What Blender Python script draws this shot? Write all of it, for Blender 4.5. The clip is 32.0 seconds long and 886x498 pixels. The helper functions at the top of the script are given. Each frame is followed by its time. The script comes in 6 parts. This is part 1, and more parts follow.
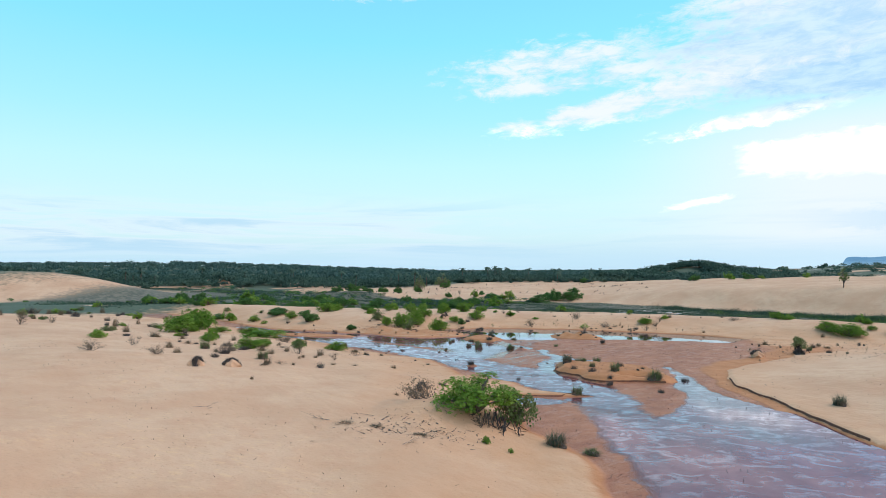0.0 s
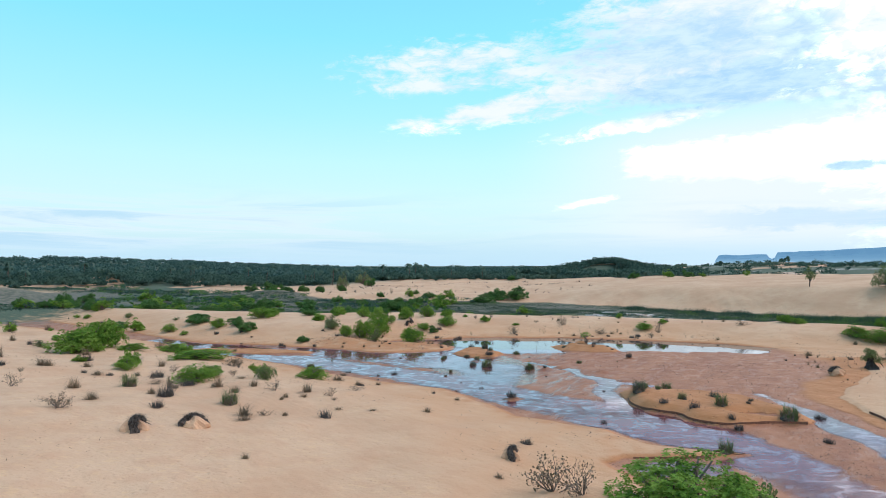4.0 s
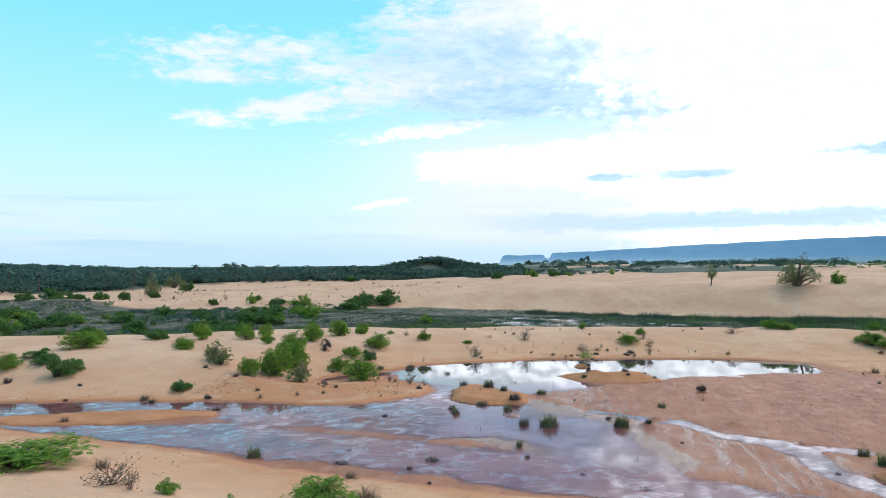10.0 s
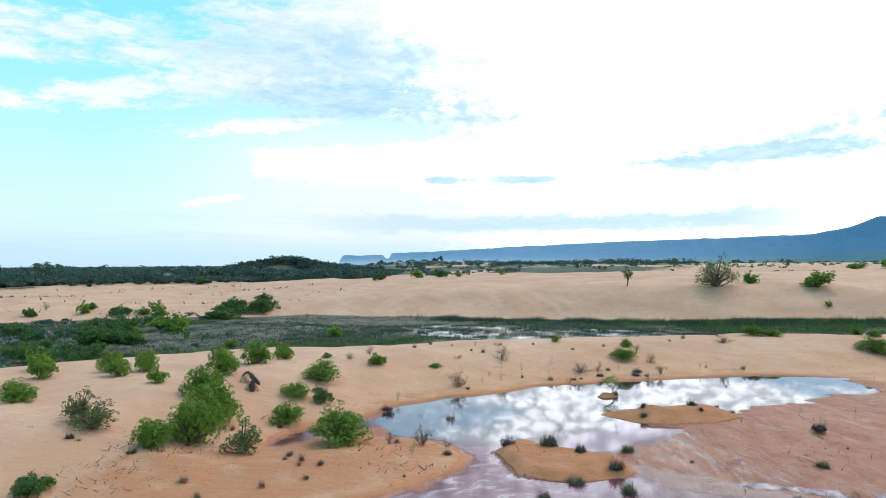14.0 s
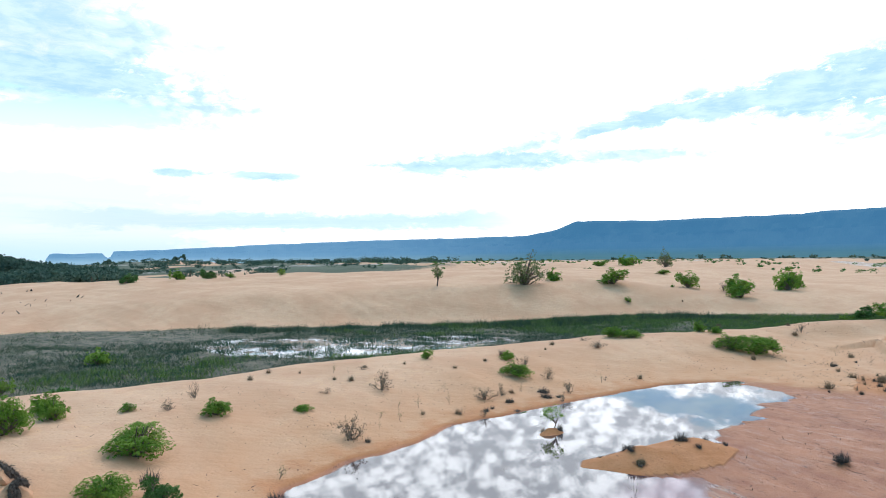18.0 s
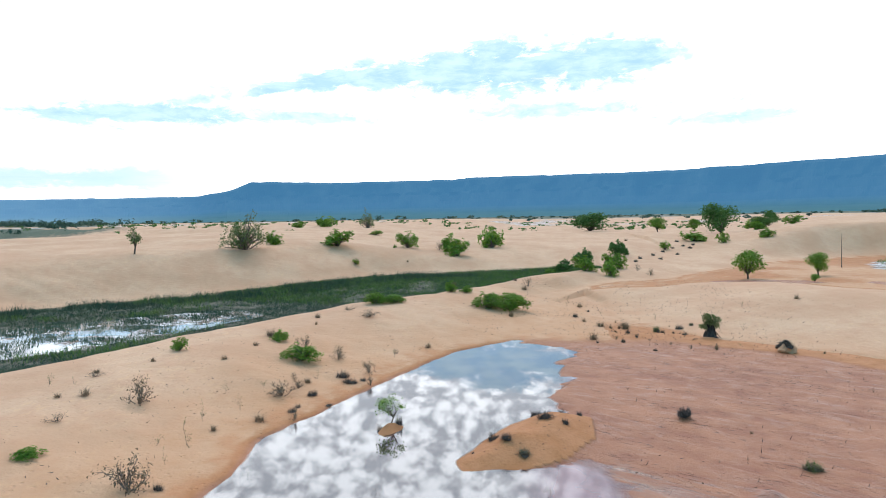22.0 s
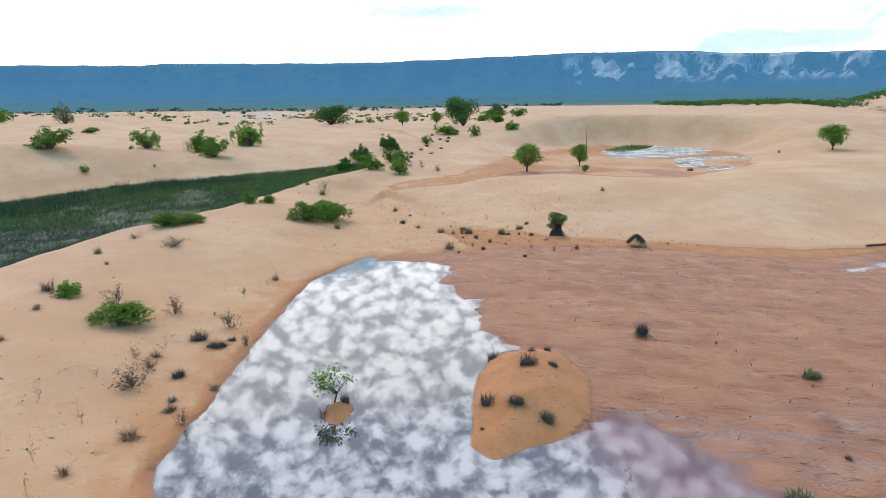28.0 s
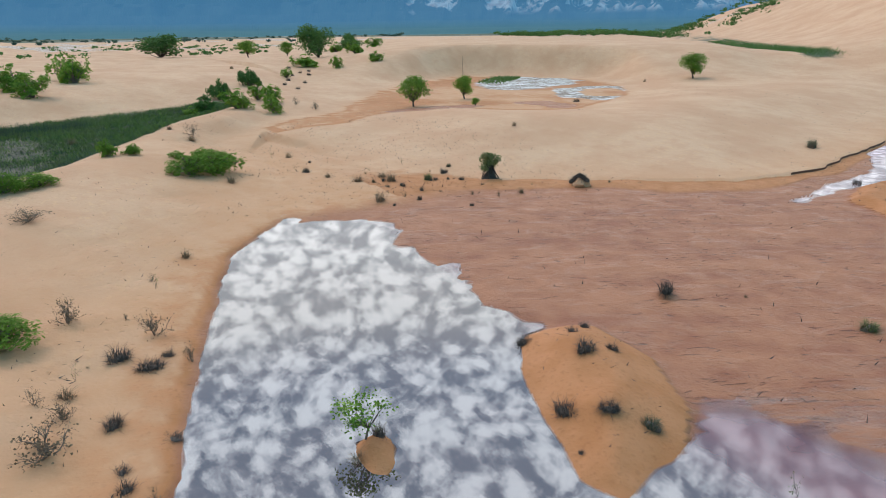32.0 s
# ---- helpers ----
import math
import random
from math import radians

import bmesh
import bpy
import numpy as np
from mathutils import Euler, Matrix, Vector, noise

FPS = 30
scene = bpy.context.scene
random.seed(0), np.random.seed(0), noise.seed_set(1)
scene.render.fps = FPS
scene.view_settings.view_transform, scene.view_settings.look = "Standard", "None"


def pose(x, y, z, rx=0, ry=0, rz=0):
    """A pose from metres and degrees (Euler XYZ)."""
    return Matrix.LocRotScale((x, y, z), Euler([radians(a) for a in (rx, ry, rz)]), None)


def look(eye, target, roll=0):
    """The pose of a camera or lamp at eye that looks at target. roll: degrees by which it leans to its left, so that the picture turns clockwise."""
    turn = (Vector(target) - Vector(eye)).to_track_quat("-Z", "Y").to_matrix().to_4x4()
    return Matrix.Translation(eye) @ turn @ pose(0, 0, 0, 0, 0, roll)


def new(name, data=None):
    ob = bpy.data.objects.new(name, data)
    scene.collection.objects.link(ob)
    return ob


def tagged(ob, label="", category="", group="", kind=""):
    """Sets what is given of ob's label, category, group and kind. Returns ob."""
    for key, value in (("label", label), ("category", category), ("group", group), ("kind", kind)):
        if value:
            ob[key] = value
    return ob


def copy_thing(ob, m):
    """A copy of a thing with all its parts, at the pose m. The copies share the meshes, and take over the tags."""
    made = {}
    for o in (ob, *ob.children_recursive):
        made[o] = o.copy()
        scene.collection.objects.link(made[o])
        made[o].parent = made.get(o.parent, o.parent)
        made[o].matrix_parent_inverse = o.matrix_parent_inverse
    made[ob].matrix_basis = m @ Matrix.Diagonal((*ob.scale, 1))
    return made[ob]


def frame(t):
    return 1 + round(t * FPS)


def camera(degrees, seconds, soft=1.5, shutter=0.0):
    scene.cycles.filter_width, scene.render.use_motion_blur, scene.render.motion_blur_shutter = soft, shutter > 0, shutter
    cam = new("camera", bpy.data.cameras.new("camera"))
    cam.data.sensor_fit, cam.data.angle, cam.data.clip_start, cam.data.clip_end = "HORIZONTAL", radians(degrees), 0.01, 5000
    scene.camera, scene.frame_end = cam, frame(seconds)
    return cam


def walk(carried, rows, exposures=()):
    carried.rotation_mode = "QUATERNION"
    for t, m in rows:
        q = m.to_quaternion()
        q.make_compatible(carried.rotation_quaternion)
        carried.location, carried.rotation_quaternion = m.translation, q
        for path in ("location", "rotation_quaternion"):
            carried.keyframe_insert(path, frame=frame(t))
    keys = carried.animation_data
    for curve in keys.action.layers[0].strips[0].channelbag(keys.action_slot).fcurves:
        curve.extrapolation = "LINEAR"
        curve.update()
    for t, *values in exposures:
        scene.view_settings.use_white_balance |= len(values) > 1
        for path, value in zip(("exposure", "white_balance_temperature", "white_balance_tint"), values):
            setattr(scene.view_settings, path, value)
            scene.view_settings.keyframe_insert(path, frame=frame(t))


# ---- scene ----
cam = camera(69.9, 32.0, soft=0.55)
PATH = [
    (0, (14.654, -13.759, 7.738), (14.214, -11.809, 7.804), -0.3),
    (0.5, (13.416, -12.249, 7.61), (12.989, -10.296, 7.682), -0.5),
    (1, (11.933, -10.605, 7.879), (11.525, -8.648, 7.941), -0.3),
    (1.5, (10.413, -8.991, 7.71), (10.041, -7.027, 7.776), -0.3),
    (2, (9.138, -7.472, 7.936), (8.808, -5.5, 7.992), -0.2),
    (2.5, (7.747, -5.96, 7.955), (7.473, -3.98, 8.01), -0.3),
    (4.5, (2.51, 0.124, 7.972), (2.441, 2.122, 8.024), -0.1),
    (5, (1.242, 1.751, 7.963), (1.233, 3.75, 8.015), -0.1),
    (5.5, (0.013, 3.487, 7.929), (0.059, 5.486, 7.981), -0.2),
    (6, (-1.18, 5.191, 7.929), (-1.082, 7.188, 7.981), -0.3),
    (6.5, (-2.349, 7.029, 7.886), (-2.198, 9.023, 7.939), -0.3),
    (7, (-3.454, 8.85, 7.91), (-3.254, 10.839, 7.962), -0.3),
    (7.5, (-4.466, 10.598, 7.908), (-4.206, 12.58, 7.96), -0.3),
    (8, (-5.412, 12.476, 7.871), (-5.095, 14.451, 7.923), -0.4),
    (8.5, (-6.339, 14.306, 7.927), (-5.977, 16.273, 7.977), -0.5),
    (9, (-7.225, 16.227, 7.938), (-6.823, 18.185, 7.988), -0.5),
    (9.5, (-8.124, 18.131, 7.977), (-7.667, 20.077, 8.026), -0.5),
    (10, (-8.85, 20.148, 7.897), (-8.338, 22.081, 7.947), -0.4),
    (10.5, (-9.601, 22.208, 7.913), (-9.033, 24.125, 7.961), -0.4),
    (11, (-10.32, 24.241, 7.843), (-9.703, 26.142, 7.893), -0.4),
    (11.5, (-10.882, 26.351, 7.897), (-10.213, 28.235, 7.944), -0.4),
    (12, (-11.42, 28.455, 7.856), (-10.69, 30.316, 7.905), -0.4),
    (12.5, (-11.889, 30.547, 7.915), (-11.106, 32.387, 7.96), -0.4),
    (13, (-12.376, 32.593, 7.885), (-11.521, 34.4, 7.932), -0.4),
    (13.5, (-12.696, 34.613, 7.915), (-11.775, 36.388, 7.96), -0.4),
    (14, (-12.921, 36.66, 7.884), (-11.94, 38.402, 7.931), -0.4),
    (14.5, (-13.042, 38.629, 7.944), (-11.984, 40.326, 7.989), -0.4),
    (16.5, (-12.596, 45.985, 7.959), (-11.239, 47.454, 8.003), -0.9),
    (17, (-12.457, 47.624, 7.953), (-11.016, 49.01, 7.995), -0.9),
    (17.5, (-12.321, 49.19, 7.919), (-10.806, 50.495, 7.958), -0.7),
    (18, (-12.031, 50.73, 7.941), (-10.449, 51.953, 7.977), -0.6),
    (18.5, (-11.682, 52.088, 7.942), (-10.025, 53.207, 7.977), -0.6),
    (19, (-11.294, 53.352, 7.992), (-9.555, 54.34, 8.023), -0.8),
    (19.5, (-10.904, 54.472, 7.936), (-9.089, 55.31, 7.964), -1.0),
    (20, (-10.574, 55.513, 7.94), (-8.691, 56.189, 7.953), -1.1),
    (20.5, (-10.172, 56.479, 7.93), (-8.253, 57.042, 7.915), -1.0),
    (21, (-9.782, 57.367, 7.935), (-7.838, 57.834, 7.892), -1.0),
    (21.5, (-9.417, 58.129, 7.949), (-7.456, 58.516, 7.879), -1.0),
    (22, (-9.0, 58.899, 7.967), (-7.027, 59.213, 7.868), -1.0),
    (22.5, (-8.576, 59.58, 7.971), (-6.596, 59.83, 7.844), -1.1),
    (23, (-8.141, 60.304, 7.989), (-6.155, 60.481, 7.831), -1.1),
    (23.5, (-7.682, 61.003, 8.023), (-5.693, 61.086, 7.834), -1.1),
    (24, (-7.21, 61.679, 8.055), (-5.222, 61.678, 7.835), -1.0),
    (24.5, (-6.701, 62.338, 8.044), (-4.717, 62.263, 7.796), -1.1),
    (25, (-6.139, 62.956, 8.08), (-4.164, 62.811, 7.802), -1.0),
    (25.5, (-5.537, 63.602, 8.098), (-3.573, 63.384, 7.79), -1.0),
    (27.5, (-2.925, 65.937, 8.195), (-1.033, 65.438, 7.78), -0.9),
    (28, (-2.225, 66.413, 8.194), (-0.355, 65.858, 7.751), -0.9),
    (28.5, (-1.483, 66.892, 8.184), (0.363, 66.281, 7.714), -0.9),
    (29, (-0.756, 67.285, 8.174), (1.065, 66.624, 7.679), -0.9),
    (29.5, (0.044, 67.702, 8.149), (1.835, 66.982, 7.627), -0.8),
    (30, (0.833, 68.026, 8.076), (2.587, 67.236, 7.529), -0.8),
    (30.5, (1.648, 68.352, 8.041), (3.365, 67.502, 7.468), -0.8),
    (31, (2.435, 68.589, 8.007), (4.129, 67.709, 7.41), -0.8),
    (31.5, (3.254, 68.823, 7.953), (4.911, 67.891, 7.333), -0.8),
    (32, (4.063, 68.997, 7.941), (5.688, 68.024, 7.297), -0.8),
]
walk(cam, [(t, look(eye, target, roll)) for t, eye, target, roll in PATH], ((0.0, -0.15, 6100, 10), (6.0, -0.13, 6080, 10), (12.0, -0.11, 6080, 10), (18.0, -0.01, 6100, 10), (23.0, 0.03, 6150, 10), (28.0, -0.02, 6250, 10), (32.0, -0.14, 6400, 10)))

# ---- light ----
SUN_AZ, SUN_EL = radians(62), radians(60)          # clockwise from +y, and above the horizon
sun = new("sun", bpy.data.lights.new("sun", "SUN"))
sun.data.energy, sun.data.angle, sun.data.color = 1.12, radians(18), (1.0, 0.92, 0.82)
sun_way = Vector((math.sin(SUN_AZ) * math.cos(SUN_EL), math.cos(SUN_AZ) * math.cos(SUN_EL), math.sin(SUN_EL)))
sun.matrix_world = look((60, 60, 90), Vector((60, 60, 90)) - sun_way)


class Nodes:
    """Short ways to add shader nodes to a tree."""

    def __init__(self, tree):
        self.tree = tree
        tree.nodes.clear()

    def add(self, kind, ins=None, **settings):
        n = self.tree.nodes.new(kind)
        if "operation" in settings:
            n.operation = settings["operation"]
        if "use_clamp" in settings:
            n.use_clamp = settings["use_clamp"]
        if "data_type" in settings:
            n.data_type = settings["data_type"]
        if "blend_type" in settings:
            n.blend_type = settings["blend_type"]
        if "noise_dimensions" in settings:
            n.noise_dimensions = settings["noise_dimensions"]
        if "interpolation_type" in settings:
            n.interpolation_type = settings["interpolation_type"]
        if "sky_type" in settings:
            n.sky_type = settings["sky_type"]
        if "sun_disc" in settings:
            n.sun_disc = settings["sun_disc"]
        if "sun_elevation" in settings:
            n.sun_elevation = settings["sun_elevation"]
        if "sun_rotation" in settings:
            n.sun_rotation = settings["sun_rotation"]
        if "air_density" in settings:
            n.air_density = settings["air_density"]
        if "dust_density" in settings:
            n.dust_density = settings["dust_density"]
        if "ozone_density" in settings:
            n.ozone_density = settings["ozone_density"]
        if "attribute_name" in settings:
            n.attribute_name = settings["attribute_name"]
        if "wave_type" in settings:
            n.wave_type = settings["wave_type"]
        if "bands_direction" in settings:
            n.bands_direction = settings["bands_direction"]
        for k, v in (ins or {}).items():
            self.put(n.inputs[k], v)
        return n

    def put(self, socket, v):
        if isinstance(v, bpy.types.NodeSocket):
            self.tree.links.new(v, socket)
        elif isinstance(v, bpy.types.Node):
            self.tree.links.new(v.outputs[0], socket)
        else:
            if socket.type == "RGBA" and not isinstance(v, (int, float)) and len(v) == 3:
                v = (*v, 1)
            socket.default_value = v

    def math(self, op, a, b=0.0, c=0.0, clamp=False):
        return self.add("ShaderNodeMath", {0: a, 1: b, 2: c}, operation=op, use_clamp=clamp).outputs[0]

    def vmath(self, op, a, b=(0, 0, 0)):
        n = self.add("ShaderNodeVectorMath", {0: a}, operation=op)
        if op == "SCALE":
            self.put(n.inputs["Scale"], b)
            return n.outputs[0]
        self.put(n.inputs[1], b)
        return n.outputs["Value" if op in ("DOT_PRODUCT", "LENGTH") else 0]

    def mix(self, f, a, b, blend="MIX"):
        n = self.add("ShaderNodeMix", data_type="RGBA", blend_type=blend)
        self.put(n.inputs[0], f), self.put(n.inputs[6], a), self.put(n.inputs[7], b)
        return n.outputs[2]

    def noise(self, vec, scale, detail=4.0, rough=0.55, distortion=0.0, dim="3D"):
        return self.add("ShaderNodeTexNoise", {"Vector": vec, "Scale": scale, "Detail": detail, "Roughness": rough, "Distortion": distortion}, noise_dimensions=dim).outputs[0]

    def step(self, x, lo, hi, a=0.0, b=1.0):
        return self.add("ShaderNodeMapRange", {0: x, 1: lo, 2: hi, 3: a, 4: b}, interpolation_type="SMOOTHSTEP").outputs[0]

    def ramp(self, f, stops):
        n = self.add("ShaderNodeValToRGB", {0: f})
        e = n.color_ramp.elements
        while len(e) < len(stops):
            e.new(0.5)
        for el, (p, c) in zip(e, stops):
            el.position, el.color = p, (*c, 1)
        return n.outputs[0]


def make_world():
    world = bpy.data.worlds.new("sky")
    scene.world = world
    world.use_nodes = True
    n = Nodes(world.node_tree)
    way = n.add("ShaderNodeTexCoord").outputs["Generated"]
    x, y, z = n.add("ShaderNodeSeparateXYZ", {0: way}).outputs
    up = n.math("MAXIMUM", z, 0.0)
    sky = n.add("ShaderNodeTexSky", sky_type="NISHITA", sun_disc=False, sun_elevation=SUN_EL, sun_rotation=SUN_AZ, air_density=1.0, dust_density=0.6, ozone_density=1.2)
    clear = n.mix(1.0, n.vmath("SCALE", sky.outputs[0], 0.15), (0.92, 1.22, 1.12), "MULTIPLY")
    haze = n.ramp(up, [(0.0, (0.68, 0.86, 0.98)), (0.05, (0.78, 0.98, 1.03)), (0.10, (0.82, 1.08, 1.10)), (0.16, (0.72, 1.12, 1.14)), (0.23, (0.54, 1.08, 1.15)), (0.34, (0.35, 1.00, 1.17)), (0.7, (0.12, 0.55, 0.95))])
    clear = n.mix(0.80, clear, haze)
    # bearing and height in degrees, roughened so that no cloud has a smooth rim
    bearing = n.math("MULTIPLY", n.math("ARCTAN2", x, y), 57.2958)
    height = n.math("MULTIPLY", n.math("ARCSINE", up), 57.2958)
    lie = n.add("ShaderNodeCombineXYZ", {0: n.math("MULTIPLY", bearing, 0.075), 1: n.math("MULTIPLY", height, 0.26), 2: 0.0}).outputs[0]
    torn = n.noise(lie, 1.3, 8.0, 0.62, 0.5)
    torn2 = n.noise(n.vmath("ADD", lie, (7.3, 2.1, 0.0)), 4.0, 7.0, 0.66, 0.3)
    torn3 = n.noise(n.add("ShaderNodeCombineXYZ", {0: n.math("MULTIPLY", bearing, 0.42), 1: n.math("SUBTRACT", n.math("MULTIPLY", height, 1.0), n.math("MULTIPLY", bearing, 0.06)), 2: 2.0}).outputs[0], 1.0, 7.0, 0.68, 0.8)
    rough = n.math("ADD", n.math("MULTIPLY", n.math("SUBTRACT", torn, 0.5), 1.3), n.math("ADD", n.math("MULTIPLY", n.math("SUBTRACT", torn2, 0.5), 0.9), n.math("MULTIPLY", n.math("SUBTRACT", torn3, 0.5), 1.3)))

    def puff(a, e, ra, re, lean=0.0):
        """How near a place of the sky is to a cloud's middle: 1 there, 0 at its rim."""
        da = n.math("SUBTRACT", bearing, a)
        de = n.math("SUBTRACT", n.math("SUBTRACT", height, e), n.math("MULTIPLY", da, lean))
        da, de = n.math("DIVIDE", da, ra), n.math("DIVIDE", de, re)
        return n.math("SUBTRACT", 1.0, n.math("SQRT", n.math("ADD", n.math("MULTIPLY", da, da), n.math("MULTIPLY", de, de))))

    def join(*many):
        v = many[0]
        for w in many[1:]:
            v = n.math("MAXIMUM", v, w)
        return v

    def along(stops, lo, hi, v=bearing):
        """A value that changes with the bearing (or the height), from stops of (degrees, value); values from 0 to 1."""
        return n.ramp(n.math("DIVIDE", n.math("SUBTRACT", v, lo), hi - lo), [((p - lo) / (hi - lo), (w,) * 3) for p, w in stops])

    def ragged(v, amount, lo, hi):
        return n.step(n.math("ADD", v, n.math("MULTIPLY", rough, amount)), lo, hi)

    # the great cloud from the north round to the south-east: the bearing of its rim by height, (bearing + 30) / 100
    rim = along([(0, 0.62), (10.4, 0.58), (12.6, 0.57), (13.8, 0.40), (15.0, 0.345), (18, 0.36), (20, 0.385), (22.5, 0.40), (36, 0.42), (58, 0.20)], 0, 60, height)
    inward = n.math("SUBTRACT", bearing, n.math("SUBTRACT", n.math("MULTIPLY", rim, 100.0), 30.0))
    inward = n.math("MINIMUM", n.math("DIVIDE", inward, 9.0), n.math("DIVIDE", n.math("SUBTRACT", 205.0, bearing), 30.0))
    mass = ragged(n.math("MINIMUM", inward, 1.0), 1.5, -0.35, 0.65)
    # its flat lower tongue
    tongue = n.math("MINIMUM", n.math("DIVIDE", n.math("SUBTRACT", bearing, 12.6), 3.5), n.math("MINIMUM", n.math("DIVIDE", n.math("SUBTRACT", height, n.math("SUBTRACT", 7.6, n.math("MULTIPLY", n.math("SUBTRACT", bearing, 13.0), 0.09))), 1.5), n.math("DIVIDE", n.math("SUBTRACT", n.math("ADD", 9.9, n.math("MULTIPLY", n.math("SUBTRACT", bearing, 13.0), 0.10)), height), 1.1)))
    tongue = ragged(tongue, 0.9, -0.15, 0.75)
    wisps = join(puff(-1.5, 17.9, 8.5, 1.5, 0.07), puff(-3.5, 15.9, 5.5, 0.65, 0.02), puff(1.5, 16.6, 8.5, 0.9, 0.10))
    streaks = join(puff(2.0, 13.9, 7.5, 1.15, 0.17), puff(10.5, 15.2, 9.0, 1.6, 0.16), puff(14.5, 12.2, 8.0, 0.65, 0.13), puff(-21, 24.2, 9, 0.9, 0.0), n.math("SUBTRACT", puff(9.2, 5.5, 3.4, 0.45, 0.15), 0.2))
    cover = join(mass, tongue, n.math("MULTIPLY", ragged(wisps, 1.7, -0.35, 0.75), 0.92), n.math("MULTIPLY", ragged(streaks, 1.45, -0.30, 0.60), 0.97))
    # blue-grey bellies and gaps in it
    soft_gaps = join(n.math("SUBTRACT", puff(17.5, 18.2, 11, 2.7, -0.02), 0.08), puff(27.5, 12.6, 7.5, 1.4, 0.05), puff(26.0, 17.6, 2.6, 2.6), n.math("MULTIPLY", puff(69, 8.9, 6, 0.6), 0.8), n.math("MULTIPLY", puff(105, 7.7, 8, 0.8), 0.9), puff(134, 4.5, 7, 0.9), puff(147, 6.0, 12, 1.2), n.math("SUBTRACT", puff(60, 10.1, 6, 1.0, 0.2), 0.25), n.math("SUBTRACT", puff(92, 9.2, 16, 0.9, 0.0), 0.3))
    gaps = join(puff(20.5, 14.5, 10, 1.7, 0.03), n.math("SUBTRACT", puff(29.8, 7.55, 3.0, 0.45), 0.35), n.math("SUBTRACT", puff(36.8, 7.5, 4.0, 0.6), 0.35), puff(56, 8.75, 7.5, 1.0, 0.02))
    spine = n.math("ADD", n.math("MULTIPLY", along([(60, 0.0), (63, 0.08), (68, 0.45), (74, 0.70), (85, 0.94), (95, 0.96), (104, 1.0)], 58, 106), 3.0), 10.2)
    thick = n.math("MULTIPLY", along([(61, 0.02), (65, 0.22), (74, 0.52), (86, 1.0), (92, 0.95), (98, 0.66), (105, 0.05)], 58, 106), 2.1)
    streak_in = n.math("SUBTRACT", 1.0, n.math("DIVIDE", n.math("ABSOLUTE", n.math("SUBTRACT", height, spine)), n.math("MAXIMUM", thick, 0.05)))
    streak_in = n.math("MULTIPLY", ragged(n.math("MAXIMUM", streak_in, -1.0), 1.7, -0.30, 0.40), n.math("MULTIPLY", n.step(bearing, 60, 66), n.step(bearing, 106, 99)))
    low_band = n.math("SUBTRACT", 1.0, n.math("DIVIDE", n.math("ABSOLUTE", n.math("SUBTRACT", height, 3.6)), 1.15))
    low_band = n.math("MULTIPLY", ragged(low_band, 1.1, 0.05, 0.7), n.math("MULTIPLY", n.step(bearing, 12, 26), n.step(bearing, 64, 52)))
    gap = join(n.math("MULTIPLY", ragged(gaps, 1.4, -0.40, 0.35), 0.96), n.math("MULTIPLY", ragged(soft_gaps, 1.6, -0.35, 0.55), 0.80), n.math("MULTIPLY", streak_in, 0.98), n.math("MULTIPLY", low_band, 0.62))
    # heaped lumps, bright where the sun is behind them
    deep = n.math("ADD", up, 0.45)
    tall = n.add("ShaderNodeCombineXYZ", {0: n.math("DIVIDE", x, deep), 1: n.math("DIVIDE", y, deep), 2: 0.0}).outputs[0]
    soft = n.vmath("ADD", tall, n.vmath("SCALE", n.add("ShaderNodeTexNoise", {"Vector": tall, "Scale": 6.0, "Detail": 2.0}).outputs["Color"], 0.06))
    cells = n.add("ShaderNodeTexVoronoi", {"Vector": soft, "Scale": 27.0}).outputs["Distance"]
    lumps = n.math("ADD", n.math("MULTIPLY", n.noise(soft, 33.0, 7.0, 0.60), 0.72), n.math("ADD", n.math("MULTIPLY", n.noise(tall, 5.0, 3.0, 0.5), 0.26), n.math("MULTIPLY", n.math("SUBTRACT", 0.42, cells), 0.30)))
    calm = n.step(height, 6, 12)
    heap = n.math("ADD", n.math("MULTIPLY", n.step(lumps, 0.335, 0.60), calm), n.math("MULTIPLY", n.math("SUBTRACT", 1.0, calm), 0.3))
    low_cloud = n.mix(heap, (1.08, 1.11, 1.12), (2.6, 2.6, 2.5))
    high_cloud = n.mix(heap, (0.58, 0.71, 0.90), (2.55, 2.68, 2.80))
    cloud = n.mix(n.step(height, 23, 31), low_cloud, high_cloud)
    # its north end is thinner and streaked with blue
    thin = n.math("MULTIPLY", n.step(bearing, 30, 22), n.step(height, 11.3, 13.0))
    cloud = n.mix(thin, cloud, n.mix(n.step(n.math("ADD", torn2, n.math("MULTIPLY", n.math("SUBTRACT", torn, 0.5), 0.8)), 0.30, 0.60), (0.80, 0.98, 1.06), (1.06, 1.08, 1.06)))
    cloud = n.mix(n.math("MULTIPLY", gap, 0.98), cloud, n.mix(n.step(torn2, 0.35, 0.65), (0.50, 0.78, 1.02), (0.72, 0.96, 1.08)))
    # pale haze under the tongue grows white towards the east
    pale = n.math("MULTIPLY", n.step(bearing, 0, 20), n.step(height, 16, 9))
    clear = n.mix(n.math("MULTIPLY", pale, 0.92), clear, (1.02, 1.06, 1.06))
    full = n.mix(cover, clear, cloud)
    full = n.mix(n.math("MULTIPLY", n.step(bearing, 10, 20), n.math("MULTIPLY", low_band, 0.62)), full, (0.60, 0.84, 1.0))
